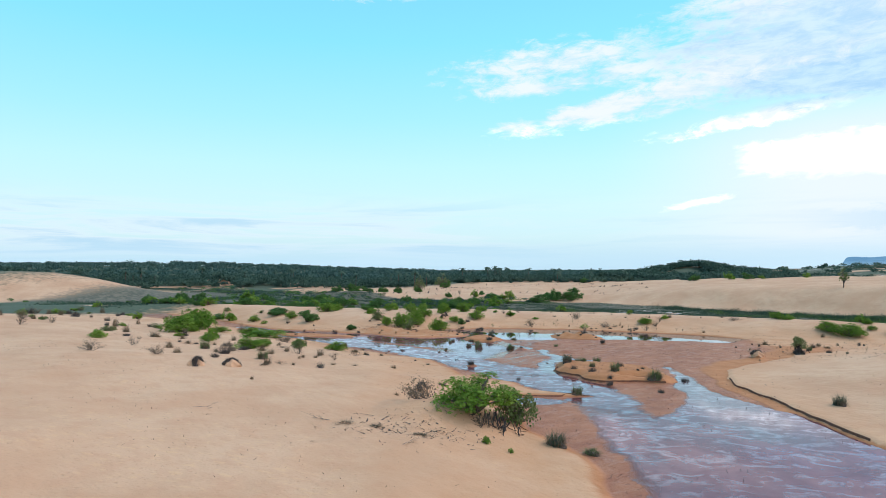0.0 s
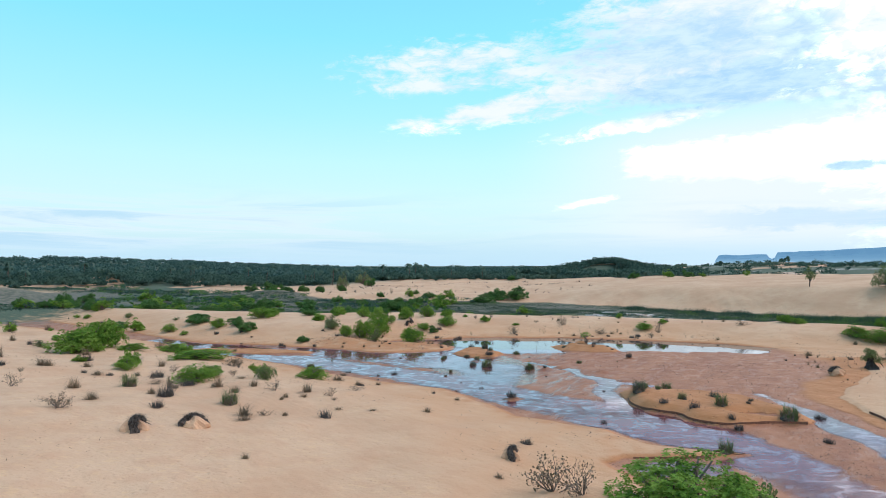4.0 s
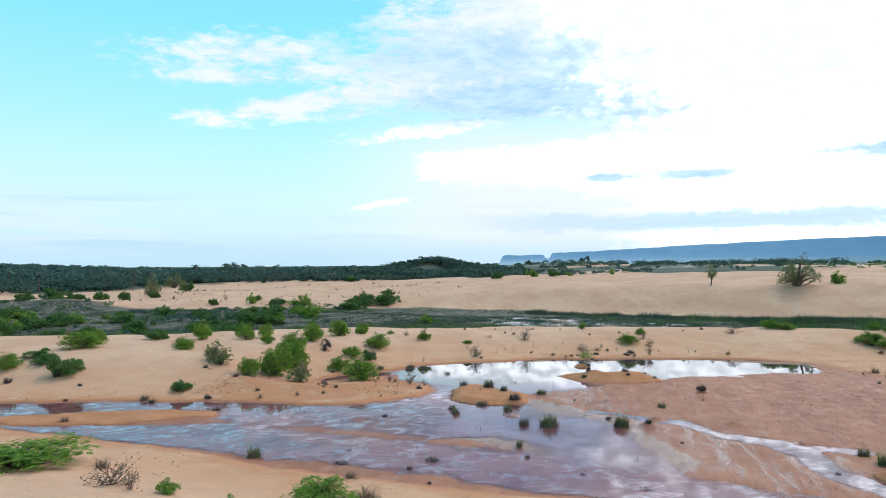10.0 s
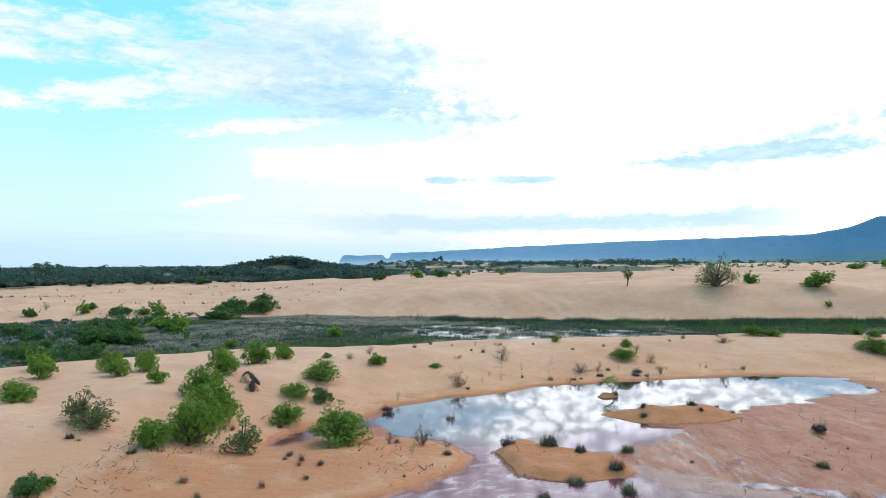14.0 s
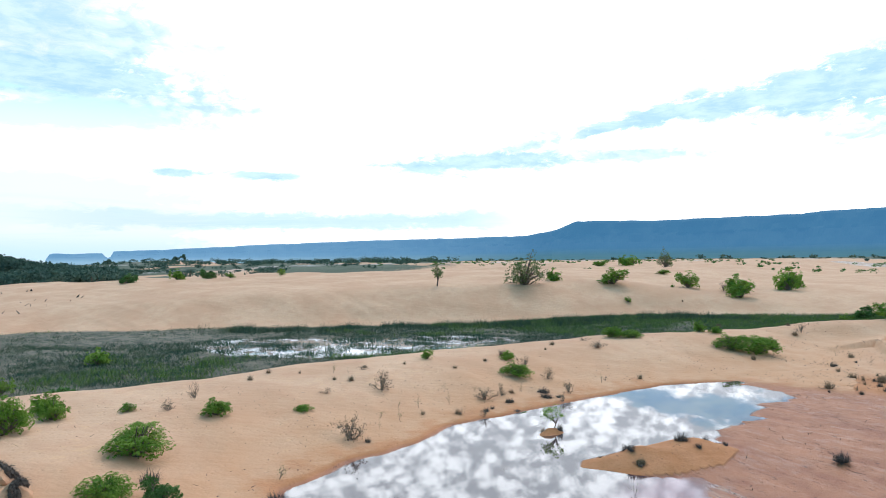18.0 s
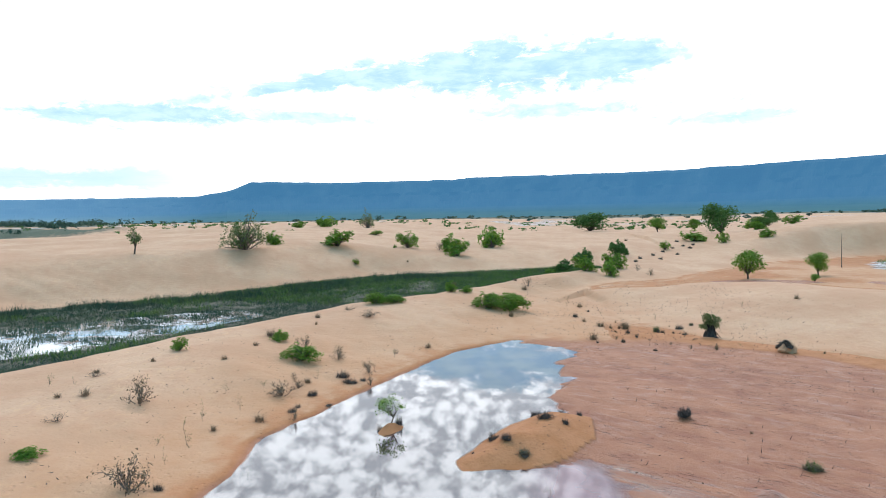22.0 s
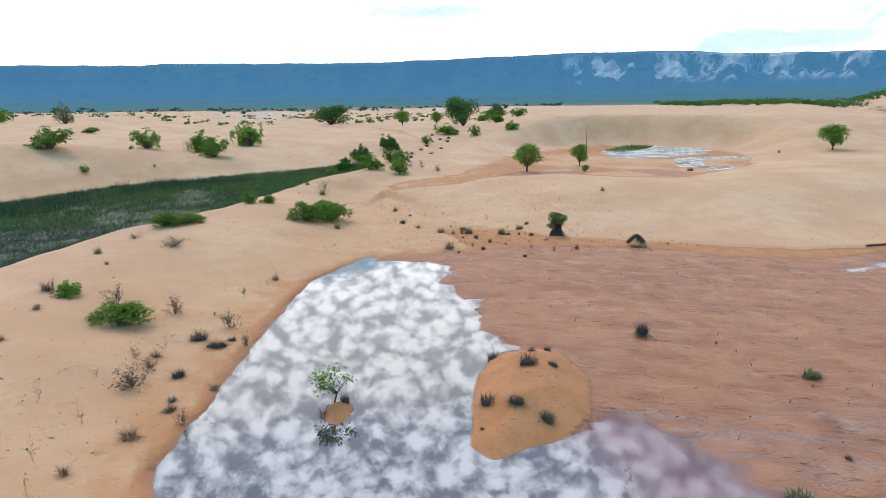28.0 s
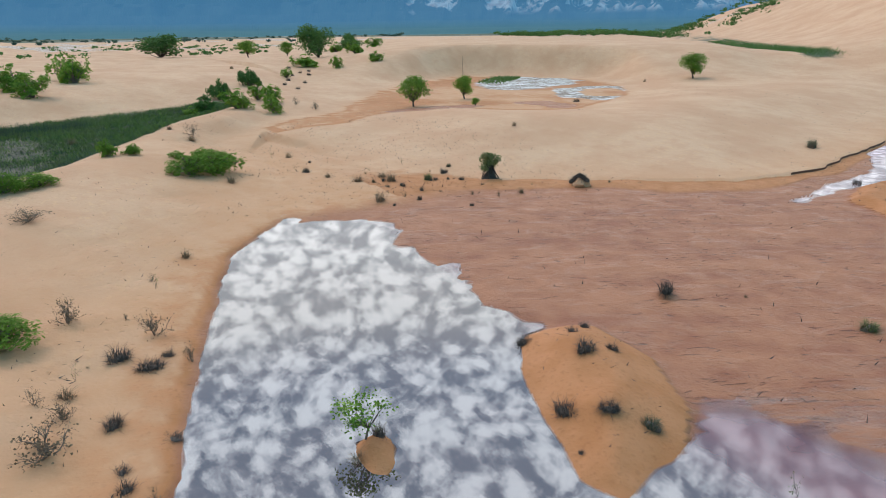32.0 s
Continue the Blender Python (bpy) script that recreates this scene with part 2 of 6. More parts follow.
    # a low grey-white bank along the horizon
    bank = n.noise(n.add("ShaderNodeCombineXYZ", {0: n.math("MULTIPLY", bearing, 0.055), 1: n.math("MULTIPLY", height, 0.75), 2: 4.0}).outputs[0], 1.0, 7.0, 0.62, 0.6)
    low = n.math("MULTIPLY", n.step(bank, 0.38, 0.56), n.step(height, 7.5, 3.5))
    low = n.math("MULTIPLY", low, n.step(bearing, 0, -18, 0.25, 0.85))
    full = n.mix(n.math("MULTIPLY", low, n.step(bearing, 45, 85, 0.85, 0.0)), full, n.mix(n.step(bank, 0.47, 0.68), (0.94, 1.03, 1.06), (0.56, 0.80, 0.98)))
    full = n.mix(n.math("MULTIPLY", n.step(height, 3.2, 0.6), n.step(bearing, 60, 20, 0.0, 0.75)), full, (0.64, 0.89, 1.02))
    strength = n.step(z, -0.05, 0.0, 0.35, 1.0)
    n.add("ShaderNodeOutputWorld", {0: n.add("ShaderNodeBackground", {0: full, 1: strength})})


make_world()

# ---- materials ----
def material(name):
    m = bpy.data.materials.new(name)
    m.use_nodes = True
    return m, Nodes(m.node_tree)


def finish(n, colour, rough, bump=None, strength=0.3, dist=0.05, **more):
    ins = {"Base Color": colour, "Roughness": rough, **more}
    b = n.add("ShaderNodeBsdfPrincipled", ins)
    if bump is not None:
        n.put(b.inputs["Normal"], n.add("ShaderNodeBump", {"Strength": strength, "Distance": dist, "Height": bump}).outputs[0])
    n.add("ShaderNodeOutputMaterial", {0: b})
    return b


def ground_material():
    m, n = material("sand_and_mud")
    at = lambda k: n.add("ShaderNodeAttribute", attribute_name=k).outputs["Fac"]
    pos = n.add("ShaderNodeNewGeometry").outputs["Position"]
    wash, valley, wet, salt, scrub, sheen = at("wash"), at("valley"), at("wet"), at("salt"), at("scrub"), at("sheen")
    lie = n.add("ShaderNodeMapping", {"Vector": pos, "Rotation": (0, 0, radians(-59))}).outputs[0]
    streak_at = n.vmath("MULTIPLY", lie, (0.75, 1.5, 1.0))
    coarse = n.noise(pos, 0.16, 4.0)
    medium = n.noise(pos, 0.9, 5.0)
    fine = n.noise(pos, 9.0, 4.0, 0.6)
    streak = n.noise(streak_at, 0.8, 6.0, 0.6, 1.2)
    dry = n.mix(n.step(coarse, 0.3, 0.7), (0.495, 0.278, 0.163), (0.565, 0.348, 0.220))
    dry = n.mix(n.math("MULTIPLY", n.step(medium, 0.46, 0.66), 0.35), dry, (0.48, 0.25, 0.145))
    dry = n.mix(n.math("MULTIPLY", n.step(fine, 0.54, 0.70), 0.32), dry, (0.39, 0.215, 0.12))
    dash = n.noise(n.vmath("MULTIPLY", pos, (2.2, 4.2, 2.0)), 1.0, 3.0, 0.6)
    dry = n.mix(n.math("MULTIPLY", n.step(dash, 0.54, 0.66), n.step(coarse, 0.40, 0.60, 0.0, 0.45)), dry, (0.62, 0.38, 0.21))
    dry = n.mix(n.math("MULTIPLY", at("warm"), n.step(n.noise(pos, 0.45, 5.0, 0.6), 0.25, 0.7, 0.35, 0.9)), dry, (0.49, 0.252, 0.128))
    damp = n.mix(n.step(medium, 0.35, 0.65), (0.37, 0.150, 0.058), (0.44, 0.190, 0.084))
    damp = n.mix(n.math("MULTIPLY", n.step(fine, 0.54, 0.68), 0.35), damp, (0.235, 0.092, 0.038))
    mud = n.mix(n.step(n.math("ADD", n.math("MULTIPLY", streak, 0.14), n.math("MULTIPLY", medium, 0.86)), 0.36, 0.64), (0.26, 0.088, 0.043), (0.33, 0.130, 0.066))
    bands = n.noise(n.vmath("MULTIPLY", lie, (0.10, 0.5, 1.0)), 1.0, 6.0, 0.6, 0.7)
    mud = n.mix(n.step(bands, 0.40, 0.62), mud, n.mix(n.step(medium, 0.4, 0.6), (0.32, 0.122, 0.058), (0.37, 0.150, 0.076)))
    mud = n.mix(n.math("MULTIPLY", n.step(n.noise(streak_at, 2.4, 5.0, 0.6, 0.8), 0.54, 0.72), 0.08), mud, (0.40, 0.19, 0.12))
    scuff = n.noise(n.vmath("MULTIPLY", lie, (1.5, 2.3, 1.0)), 3.0, 7.0, 0.72, 1.8)
    mud = n.mix(n.math("MULTIPLY", n.step(scuff, 0.56, 0.66), 0.55), mud, (0.20, 0.075, 0.045))
    film = n.step(n.math("ADD", sheen, n.math("MULTIPLY", n.math("SUBTRACT", n.noise(n.vmath("MULTIPLY", lie, (0.45, 2.2, 1.0)), 1.0, 7.0, 0.66, 0.9), 0.5), 1.7)), 0.35, 0.85)
    mud = n.mix(n.math("MULTIPLY", film, 0.75), mud, n.mix(n.step(medium, 0.4, 0.6), (0.135, 0.045, 0.030), (0.20, 0.075, 0.050)))
    # short dark marks along the way the water ran, in patches
    marks = n.noise(n.vmath("MULTIPLY", lie, (1.3, 4.4, 1.0)), 1.7, 5.0, 0.64, 0.7)
    marks = n.math("MULTIPLY", n.step(marks, 0.575, 0.65), n.step(n.noise(streak_at, 0.5, 4.0, 0.6), 0.42, 0.60))
    mud = n.mix(n.math("MULTIPLY", marks, 0.85), mud, (0.11, 0.042, 0.028))
    pale_line = n.noise(n.vmath("MULTIPLY", lie, (0.35, 2.6, 1.0)), 1.1, 7.0, 0.66, 0.8)
    mud = n.mix(n.math("MULTIPLY", n.step(pale_line, 0.58, 0.70), 0.35), mud, (0.44, 0.24, 0.17))
    soil = n.mix(n.step(medium, 0.4, 0.6), (0.072, 0.070, 0.048), (0.150, 0.126, 0.092))
    crust = n.mix(n.step(n.math("ADD", n.math("MULTIPLY", n.noise(pos, 2.6, 7.0, 0.72), 0.55), n.math("MULTIPLY", n.noise(n.vmath("MULTIPLY", lie, (0.6, 1.5, 1.0)), 0.5, 6.0, 0.66, 1.0), 0.45)), 0.455, 0.57), (0.19, 0.13, 0.095), (0.70, 0.68, 0.67))
    edge = lambda v, w=0.5: n.step(n.math("ADD", v, n.math("MULTIPLY", n.math("SUBTRACT", medium, 0.5), w)), 0.25, 0.75)
    wet_f = edge(wet, 0.9)
    c = n.mix(wet_f, dry, damp)
    c = n.mix(edge(wash, 0.35), c, mud)
    c = n.mix(edge(valley, 0.7), c, soil)
    c = n.mix(n.math("MULTIPLY", edge(scrub, 0.9), 1.0), c, n.mix(n.step(fine, 0.4, 0.6), (0.045, 0.066, 0.040), (0.085, 0.10, 0.062)))
    c = n.mix(edge(salt, 0.8), c, crust)
    ripple = n.add("ShaderNodeTexWave", {"Vector": pos, "Scale": 0.9, "Distortion": 7.0, "Detail": 3.0, "Detail Scale": 1.2}, wave_type="BANDS", bands_direction="DIAGONAL").outputs["Fac"]
    pits = n.math("MULTIPLY", n.step(n.add("ShaderNodeTexVoronoi", {"Vector": pos, "Scale": 3.0, "Randomness": 1.0}).outputs["Distance"], 0.05, 0.26), n.step(coarse, 0.38, 0.56))
    height = n.math("ADD", n.math("MULTIPLY", medium, 0.8), n.math("ADD", n.math("MULTIPLY", fine, 0.22), n.math("ADD", n.math("MULTIPLY", ripple, 0.06), n.math("MULTIPLY", pits, 0.22))))
    mud_h = n.math("ADD", n.math("MULTIPLY", n.noise(pos, 24.0, 4.0, 0.6), 0.10), n.math("ADD", n.math("MULTIPLY", fine, 0.30), n.math("ADD", n.math("MULTIPLY", scuff, -0.25), n.math("MULTIPLY", marks, -0.35))))
    flat = n.math("MAXIMUM", edge(wash, 0.35), 0.0)
    height = n.math("ADD", n.math("MULTIPLY", height, n.math("SUBTRACT", 1.0, flat)), n.math("MULTIPLY", mud_h, flat))
    shine = n.mix(n.step(streak, 0.48, 0.66), (0.66, 0.66, 0.66), (0.48, 0.48, 0.48))
    shine = n.mix(film, shine, (0.13, 0.13, 0.13))
    rough = n.mix(edge(wash, 0.35), (0.92, 0.92, 0.92), shine)
    thin_water = n.math("MULTIPLY", film, edge(wash, 0.35))
    finish(n, c, rough, height, 0.85, 0.12, **{"Specular IOR Level": 0.38, "Coat Weight": n.math("MULTIPLY", thin_water, 0.38), "Coat Roughness": 0.10, "Coat IOR": 1.4})
    return m


def water_material(name, bed, mirror, ripples=0.02, calm_key=""):
    """Still water: a silty bed seen under a mirror of the sky."""
    m, n = material(name)
    pos = n.add("ShaderNodeNewGeometry").outputs["Position"]
    cloudy = n.noise(pos, 0.35, 5.0, 0.6, 0.6)
    colour = n.mix(n.step(cloudy, 0.35, 0.65), bed[0], bed[1])
    calm = n.add("ShaderNodeAttribute", attribute_name=calm_key).outputs["Fac"] if calm_key else 1.0
    colour = n.mix(calm, n.mix(n.step(cloudy, 0.38, 0.62), (0.135, 0.047, 0.050), (0.20, 0.080, 0.080)), colour)
    wave = n.noise(n.vmath("MULTIPLY", pos, (1.0, 2.2, 1.0)), 1.5, 3.0)
    lines = n.step(n.noise(n.vmath("MULTIPLY", pos, (0.9, 1.3, 1.0)), 0.9, 8.0, 0.66, 1.2), 0.45, 0.66)
    if calm_key:
        still = n.add("ShaderNodeAttribute", attribute_name="still").outputs["Fac"]
        lines = n.math("ADD", n.math("MULTIPLY", lines, n.math("SUBTRACT", 1.0, still)), n.math("MULTIPLY", still, 0.72))
    bump = n.add("ShaderNodeBump", {"Strength": ripples, "Distance": 0.05, "Height": wave}).outputs[0]
    body = n.add("ShaderNodeBsdfDiffuse", {"Color": colour})
    gloss = n.add("ShaderNodeBsdfGlossy", {"Color": n.mix(calm, (0.85, 0.87, 1.0), (0.94, 0.96, 1.0)), "Roughness": n.math("SUBTRACT", 0.05, n.math("MULTIPLY", calm, 0.04)), "Normal": bump})
    fres = n.add("ShaderNodeFresnel", {"IOR": 1.5, "Normal": bump}).outputs[0]
    run = n.math("ADD", n.math("MULTIPLY", fres, n.math("ADD", 0.80, n.math("MULTIPLY", lines, 0.72))), n.math("MULTIPLY", lines, 0.02))
    share = n.math("ADD", n.math("MULTIPLY", n.math("ADD", n.math("MULTIPLY", fres, 0.88), mirror), calm), n.math("MULTIPLY", run, n.math("SUBTRACT", 1.0, calm)), clamp=True)
    surface = n.add("ShaderNodeMixShader", {0: share, 1: body, 2: gloss})
    if calm_key:
        deep = n.math("ADD", n.add("ShaderNodeAttribute", attribute_name="depth").outputs["Fac"], n.math("MULTIPLY", n.math("SUBTRACT", lines, 0.5), 0.012))
        surface = n.add("ShaderNodeMixShader", {0: n.step(deep, -0.006, 0.032, 0.15, 1.0), 1: n.add("ShaderNodeBsdfTransparent"), 2: surface})
    n.add("ShaderNodeOutputMaterial", {0: surface})
    return m


def leaf_material(name, a, b, c, mottle=0.45):
    m, n = material(name)
    geo = n.add("ShaderNodeNewGeometry")
    rnd = geo.outputs["Random Per Island"]
    ob = n.add("ShaderNodeObjectInfo").outputs["Random"]
    col = n.mix(n.step(rnd, 0.1, 0.9), a, b)
    col = n.mix(n.math("MULTIPLY", n.step(n.noise(geo.outputs["Position"], 1.7, 3.0), 0.45, 0.65), 0.6), col, c)
    col = n.mix(n.math("MULTIPLY", n.step(n.noise(geo.outputs["Position"], 0.23, 4.0, 0.6), 0.42, 0.64), mottle), col, c)
    col = n.mix(n.math("MULTIPLY", ob, 0.3), col, a)
    leafy = n.add("ShaderNodeBsdfPrincipled", {"Base Color": col, "Roughness": 0.75, "Specular IOR Level": 0.2})
    thru = n.add("ShaderNodeBsdfTranslucent", {"Color": col})
    n.add("ShaderNodeOutputMaterial", {0: n.add("ShaderNodeMixShader", {0: 0.32, 1: leafy, 2: thru})})
    return m


def bark_material(name, a, b):
    m, n = material(name)
    pos = n.add("ShaderNodeNewGeometry").outputs["Position"]
    v = n.noise(n.vmath("MULTIPLY", pos, (9, 9, 2.5)), 2.0, 5.0, 0.6)
    finish(n, n.mix(n.step(v, 0.35, 0.65), a, b), 0.9, v, 0.5, 0.02)
    return m


SAND = ground_material()
POND_WATER = water_material("pond_water", ((0.034, 0.024, 0.028), (0.06, 0.038, 0.04)), 0.17, 0.010, "calm")
LAGOON_WATER = water_material("lagoon_water", ((0.38, 0.35, 0.33), (0.52, 0.5, 0.48)), 0.20, 0.02)
LEAF = leaf_material("bush_leaves", (0.075, 0.16, 0.018), (0.17, 0.30, 0.036), (0.28, 0.39, 0.07))
LEAF_DARK = leaf_material("dark_leaves", (0.045, 0.11, 0.03), (0.09, 0.19, 0.045), (0.13, 0.22, 0.06))
LEAF_OLIVE = leaf_material("olive_leaves", (0.10, 0.15, 0.05), (0.18, 0.22, 0.08), (0.22, 0.20, 0.10))
# haze put into leaf colour: bluish woods, and a paler, bluer copy farther off
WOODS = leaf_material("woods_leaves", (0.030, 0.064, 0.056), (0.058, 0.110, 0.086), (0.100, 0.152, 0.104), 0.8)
WOODS_HAZED = leaf_material("hazed_woods_leaves", (0.040, 0.086, 0.086), (0.068, 0.128, 0.114), (0.108, 0.170, 0.132), 0.8)
REED = leaf_material("reeds", (0.028, 0.060, 0.044), (0.056, 0.104, 0.068), (0.105, 0.128, 0.072))
REED_FRESH = leaf_material("fresh_reeds", (0.07, 0.14, 0.03), (0.14, 0.235, 0.05), (0.13, 0.17, 0.065))
DRY = leaf_material("dry_stalks", (0.16, 0.11, 0.07), (0.27, 0.195, 0.125), (0.12, 0.095, 0.07))
DEAD = leaf_material("dead_grass", (0.055, 0.047, 0.044), (0.125, 0.102, 0.086), (0.08, 0.077, 0.08))
TWIG = bark_material("twigs", (0.10, 0.075, 0.06), (0.20, 0.15, 0.12))
BARK = bark_material("bark", (0.07, 0.05, 0.04), (0.15, 0.11, 0.085))
CUT_EARTH = bark_material("cut_earth", (0.10, 0.038, 0.024), (0.21, 0.082, 0.046))
DEAD_EARTH = bark_material("dark_roots", (0.045, 0.034, 0.030), (0.13, 0.095, 0.078))
BLACK_ROOT = bark_material("black_roots", (0.014, 0.011, 0.011), (0.055, 0.042, 0.036))
GRASS_GREY = leaf_material("grey_grass", (0.05, 0.075, 0.05), (0.10, 0.13, 0.085), (0.15, 0.15, 0.10))
GRASS_GREEN = leaf_material("green_grass", (0.06, 0.12, 0.035), (0.12, 0.19, 0.06), (0.16, 0.16, 0.09))

# ---- the lie of the land: heights as functions of x and y ----
def sm(a, b, v):
    t = np.clip((v - a) / (b - a), 0, 1)
    return t * t * (3 - 2 * t)


def hashed(i, j, k):
    v = np.sin(i * 127.1 + j * 311.7 + k * 74.7) * 43758.5453
    return v - np.floor(v)


def grain(x, y, size, seed=0.0):
    """Smooth noise from -1 to 1 with lumps of that size in metres."""
    u, v = x / size, y / size
    i, j = np.floor(u), np.floor(v)
    f, g = u - i, v - j
    f, g = f * f * (3 - 2 * f), g * g * (3 - 2 * g)
    a = hashed(i, j, seed) * (1 - f) + hashed(i + 1, j, seed) * f
    b = hashed(i, j + 1, seed) * (1 - f) + hashed(i + 1, j + 1, seed) * f
    return (a * (1 - g) + b * g) * 2 - 1


def off_line(x, y, pts):
    best = np.full(np.shape(x), 1e9)
    for (ax, ay), (bx, by) in zip(pts, pts[1:]):
        dx, dy = bx - ax, by - ay
        t = np.clip(((x - ax) * dx + (y - ay) * dy) / (dx * dx + dy * dy), 0, 1)
        best = np.minimum(best, np.hypot(x - ax - t * dx, y - ay - t * dy))
    return best


def off_shape(x, y, pts):
    """Distance to the outline of a closed shape, below 0 inside it."""
    ring = list(pts) + [pts[0]]
    inside = np.zeros(np.shape(x), bool)
    for (ax, ay), (bx, by) in zip(ring, ring[1:]):
        if ay != by:
            inside ^= ((ay > y) != (by > y)) & (x < (bx - ax) * (y - ay) / (by - ay) + ax)
    d = off_line(x, y, ring)
    return np.where(inside, -d, d)


SOUTH_BANK = [(-62, 82), (-42, 71), (-30, 63), (-26, 60), (-21.4, 55.7), (-16.4, 52.5), (-10.5, 48.0), (-6.2, 43.9), (-2, 41.2), (1.4, 39.4), (4.0, 35.2),
              (5.9, 32.5), (8.6, 31.0), (9.8, 30.1), (10.6, 28.4), (11.8, 27.3), (13.2, 26.8), (14.8, 26.1), (13.2, 25.4), (12.0, 25.4), (9.7, 25.3), (8.9, 24.6), (9.7, 22.5), (11.0, 20), (11.8, 16.8), (13.7, 14.7), (15, 11), (15.8, 7), (18, 0), (20, -15), (26, -60)]
SCARP = [(40, -60), (33, -20), (29.5, 5), (27.6, 16), (26.2, 21), (25.4, 26.5), (24.1, 31), (24.0, 34.5), (24.9, 37.6), (26.9, 41), (30.4, 44.5),
         (32.6, 48), (36, 51), (40.5, 53.2), (47.5, 53.4)]
NORTH_SHORE = [(55.5, 54.6), (50, 57.2), (44, 57.6), (38, 58.8), (33.0, 61.0), (27.4, 64.3), (24.5, 65.5), (20.8, 66.6), (17.6, 67.5), (14.5, 68.5), (12, 69.1), (8.9, 68.8),
               (5.6, 69.3), (2.3, 69), (-0.6, 67.0), (-3.3, 66.6), (-5.6, 65.9), (-6.5, 65.0), (-5.9, 64.4), (-3.6, 64.5), (-1.3, 64.9), (-1.3, 63.8), (0.5, 61.6), (0.7, 59), (-0.7, 57.5), (-3.7, 56.6), (-6.3, 57), (-9.5, 58.3),
               (-13.8, 60), (-17, 61.1), (-22, 61.9), (-27.4, 64), (-33, 68.5), (-44, 77), (-60, 87)]
WASH = SOUTH_BANK + SCARP + NORTH_SHORE                 # the flat that the water has cut
POND = [(4.0, 58), (1.4, 61.5), (-0.6, 63.5), (0.0, 66.5), (2.3, 69.6), (8.9, 69.4), (14.5, 69.2), (20.8, 67.2), (27.4, 65), (32.6, 60.9), (31.2, 60.1), (29.2, 57.2),
        (24.1, 57.9), (19.6, 58.1), (16.6, 58.2), (14.2, 57.3), (12.2, 57.3), (9.8, 56.9), (8.2, 56.4), (6.8, 55.6), (5.9, 56.6)]
BIG_ISLE = [(16.2, 58.9), (15.0, 60.2), (13.4, 61.0), (11.2, 61.9), (10.3, 61.6), (10.8, 59.9), (11.9, 58.5), (13.6, 57.6), (15.6, 57.5)]
ISLET = (13.9, 64.8)
MID_ISLE = [(1.9, 59.0), (4.3, 60.6), (4.6, 58), (5.8, 55.4), (5.0, 54.0), (2.6, 54.4), (1.4, 56.0)]
LOW_ISLE = [(12.2, 38.4), (14.6, 39.0), (16.9, 38.7), (19.5, 36.8), (20.2, 34.2), (20.6, 32.4), (20.0, 31.0), (17.4, 30.9), (16.4, 30.4), (15.4, 30.6), (14.3, 31.6), (14.4, 32.8), (12.9, 34.1), (12.1, 35.8)]
ISLE_POOL = [(17.0, 33.0), (18.3, 33.7), (19.4, 33.2), (19.3, 31.9), (17.4, 32.2)]
BAR = [(-24, 58.6), (-20.6, 58.4), (-18.2, 58.8), (-15.3, 58.4), (-11.7, 57.0), (-11.6, 55.7), (-14.2, 55.5), (-17.3, 55.4), (-20.5, 56.2), (-23.5, 57.6)]
RUN = [(-30, 65), (-24, 59.5), (-17.5, 54.6), (-11, 51.5), (-5, 47.2), (0, 43.6), (4.2, 39.9), (7.2, 36.2), (10.6, 32.8), (13.4, 29.2), (15.7, 24.5), (17.0, 19.5), (19, 12), (21, 4), (24, -14), (31, -60)]
RUN2 = [(-30, 67), (-22, 60.6), (-14, 59.2), (-9.5, 56.5), (-5.5, 54.0), (-1, 51.5), (1.5, 56), (0.5, 62)]
BACKWATER = [(0.5, 66.2), (-1.8, 65.8), (-4.0, 65.6), (-5.8, 65.2)]
RILL = [(7.6, 51.2), (9.2, 49.2), (10.7, 47.7), (11.1, 45.2), (12.5, 43.8), (12.3, 41.2), (11.4, 39.2), (11.6, 36.9), (12.1, 34.6)]
RILL_FORK = [(12.5, 43.8), (13.5, 42.4), (15.0, 41.2)]
RILL2 = [(20.9, 38.6), (21.3, 36.6), (21.0, 33), (21.3, 29), (22.4, 24), (23.5, 19), (24, 14), (26, 4), (30, -20)]
CREST = [(-90, 102), (-60, 96), (-29, 86), (-20, 84), (-11, 86), (-1, 86), (8, 82.4), (14, 82), (18, 80), (24, 78.6), (30, 75.6), (37, 72.6), (43, 66.8), (53, 61.3), (60, 56.2), (66, 52)]
DUNE_FOOT = [(-170, 205), (-90, 178), (-50, 155), (-30, 142), (-12, 139), (6, 133), (16, 131), (24, 121), (32, 114), (44, 101.5), (51, 92.5), (58, 85), (65, 78.5),
             (69, 67), (70.5, 59.5), (73, 52.5), (76, 44)]
FAR_SIDE = DUNE_FOOT + [(88, 36), (400, -90), (4600, -900), (4600, 4600), (-3000, 4600), (-900, 700)]
POND2 = [(54, 54), (54.5, 48), (59, 42), (59.5, 35), (53.5, 31.5), (50.5, 26), (55.5, 15), (60, 9), (67, 3.4), (80, -3), (93, 4), (97, 10), (90, 21), (79, 33), (67, 42.5), (62, 45), (57.5, 54)]
LAGOON = [(20, 106), (18.5, 96), (21.5, 90.5), (27, 86.5), (33, 83.5), (39.5, 81.5), (42.5, 84.5), (39, 90), (32, 98), (25, 107)]
FILM = [(1, 55), (3, 57), (5.4, 54.2), (6.4, 52), (7.2, 50.4), (7.6, 47.5), (7.1, 44.5), (7.0, 42), (5.5, 41.0), (3, 43), (-1, 49.5)]          # mud under a film of water
SKIM = [(5.6, 57), (11.5, 57.6), (9.5, 52), (10.2, 48.8), (12.6, 45.0), (13.4, 43.2), (12.4, 36), (9, 38), (6.5, 42)]          # wet, shining mud
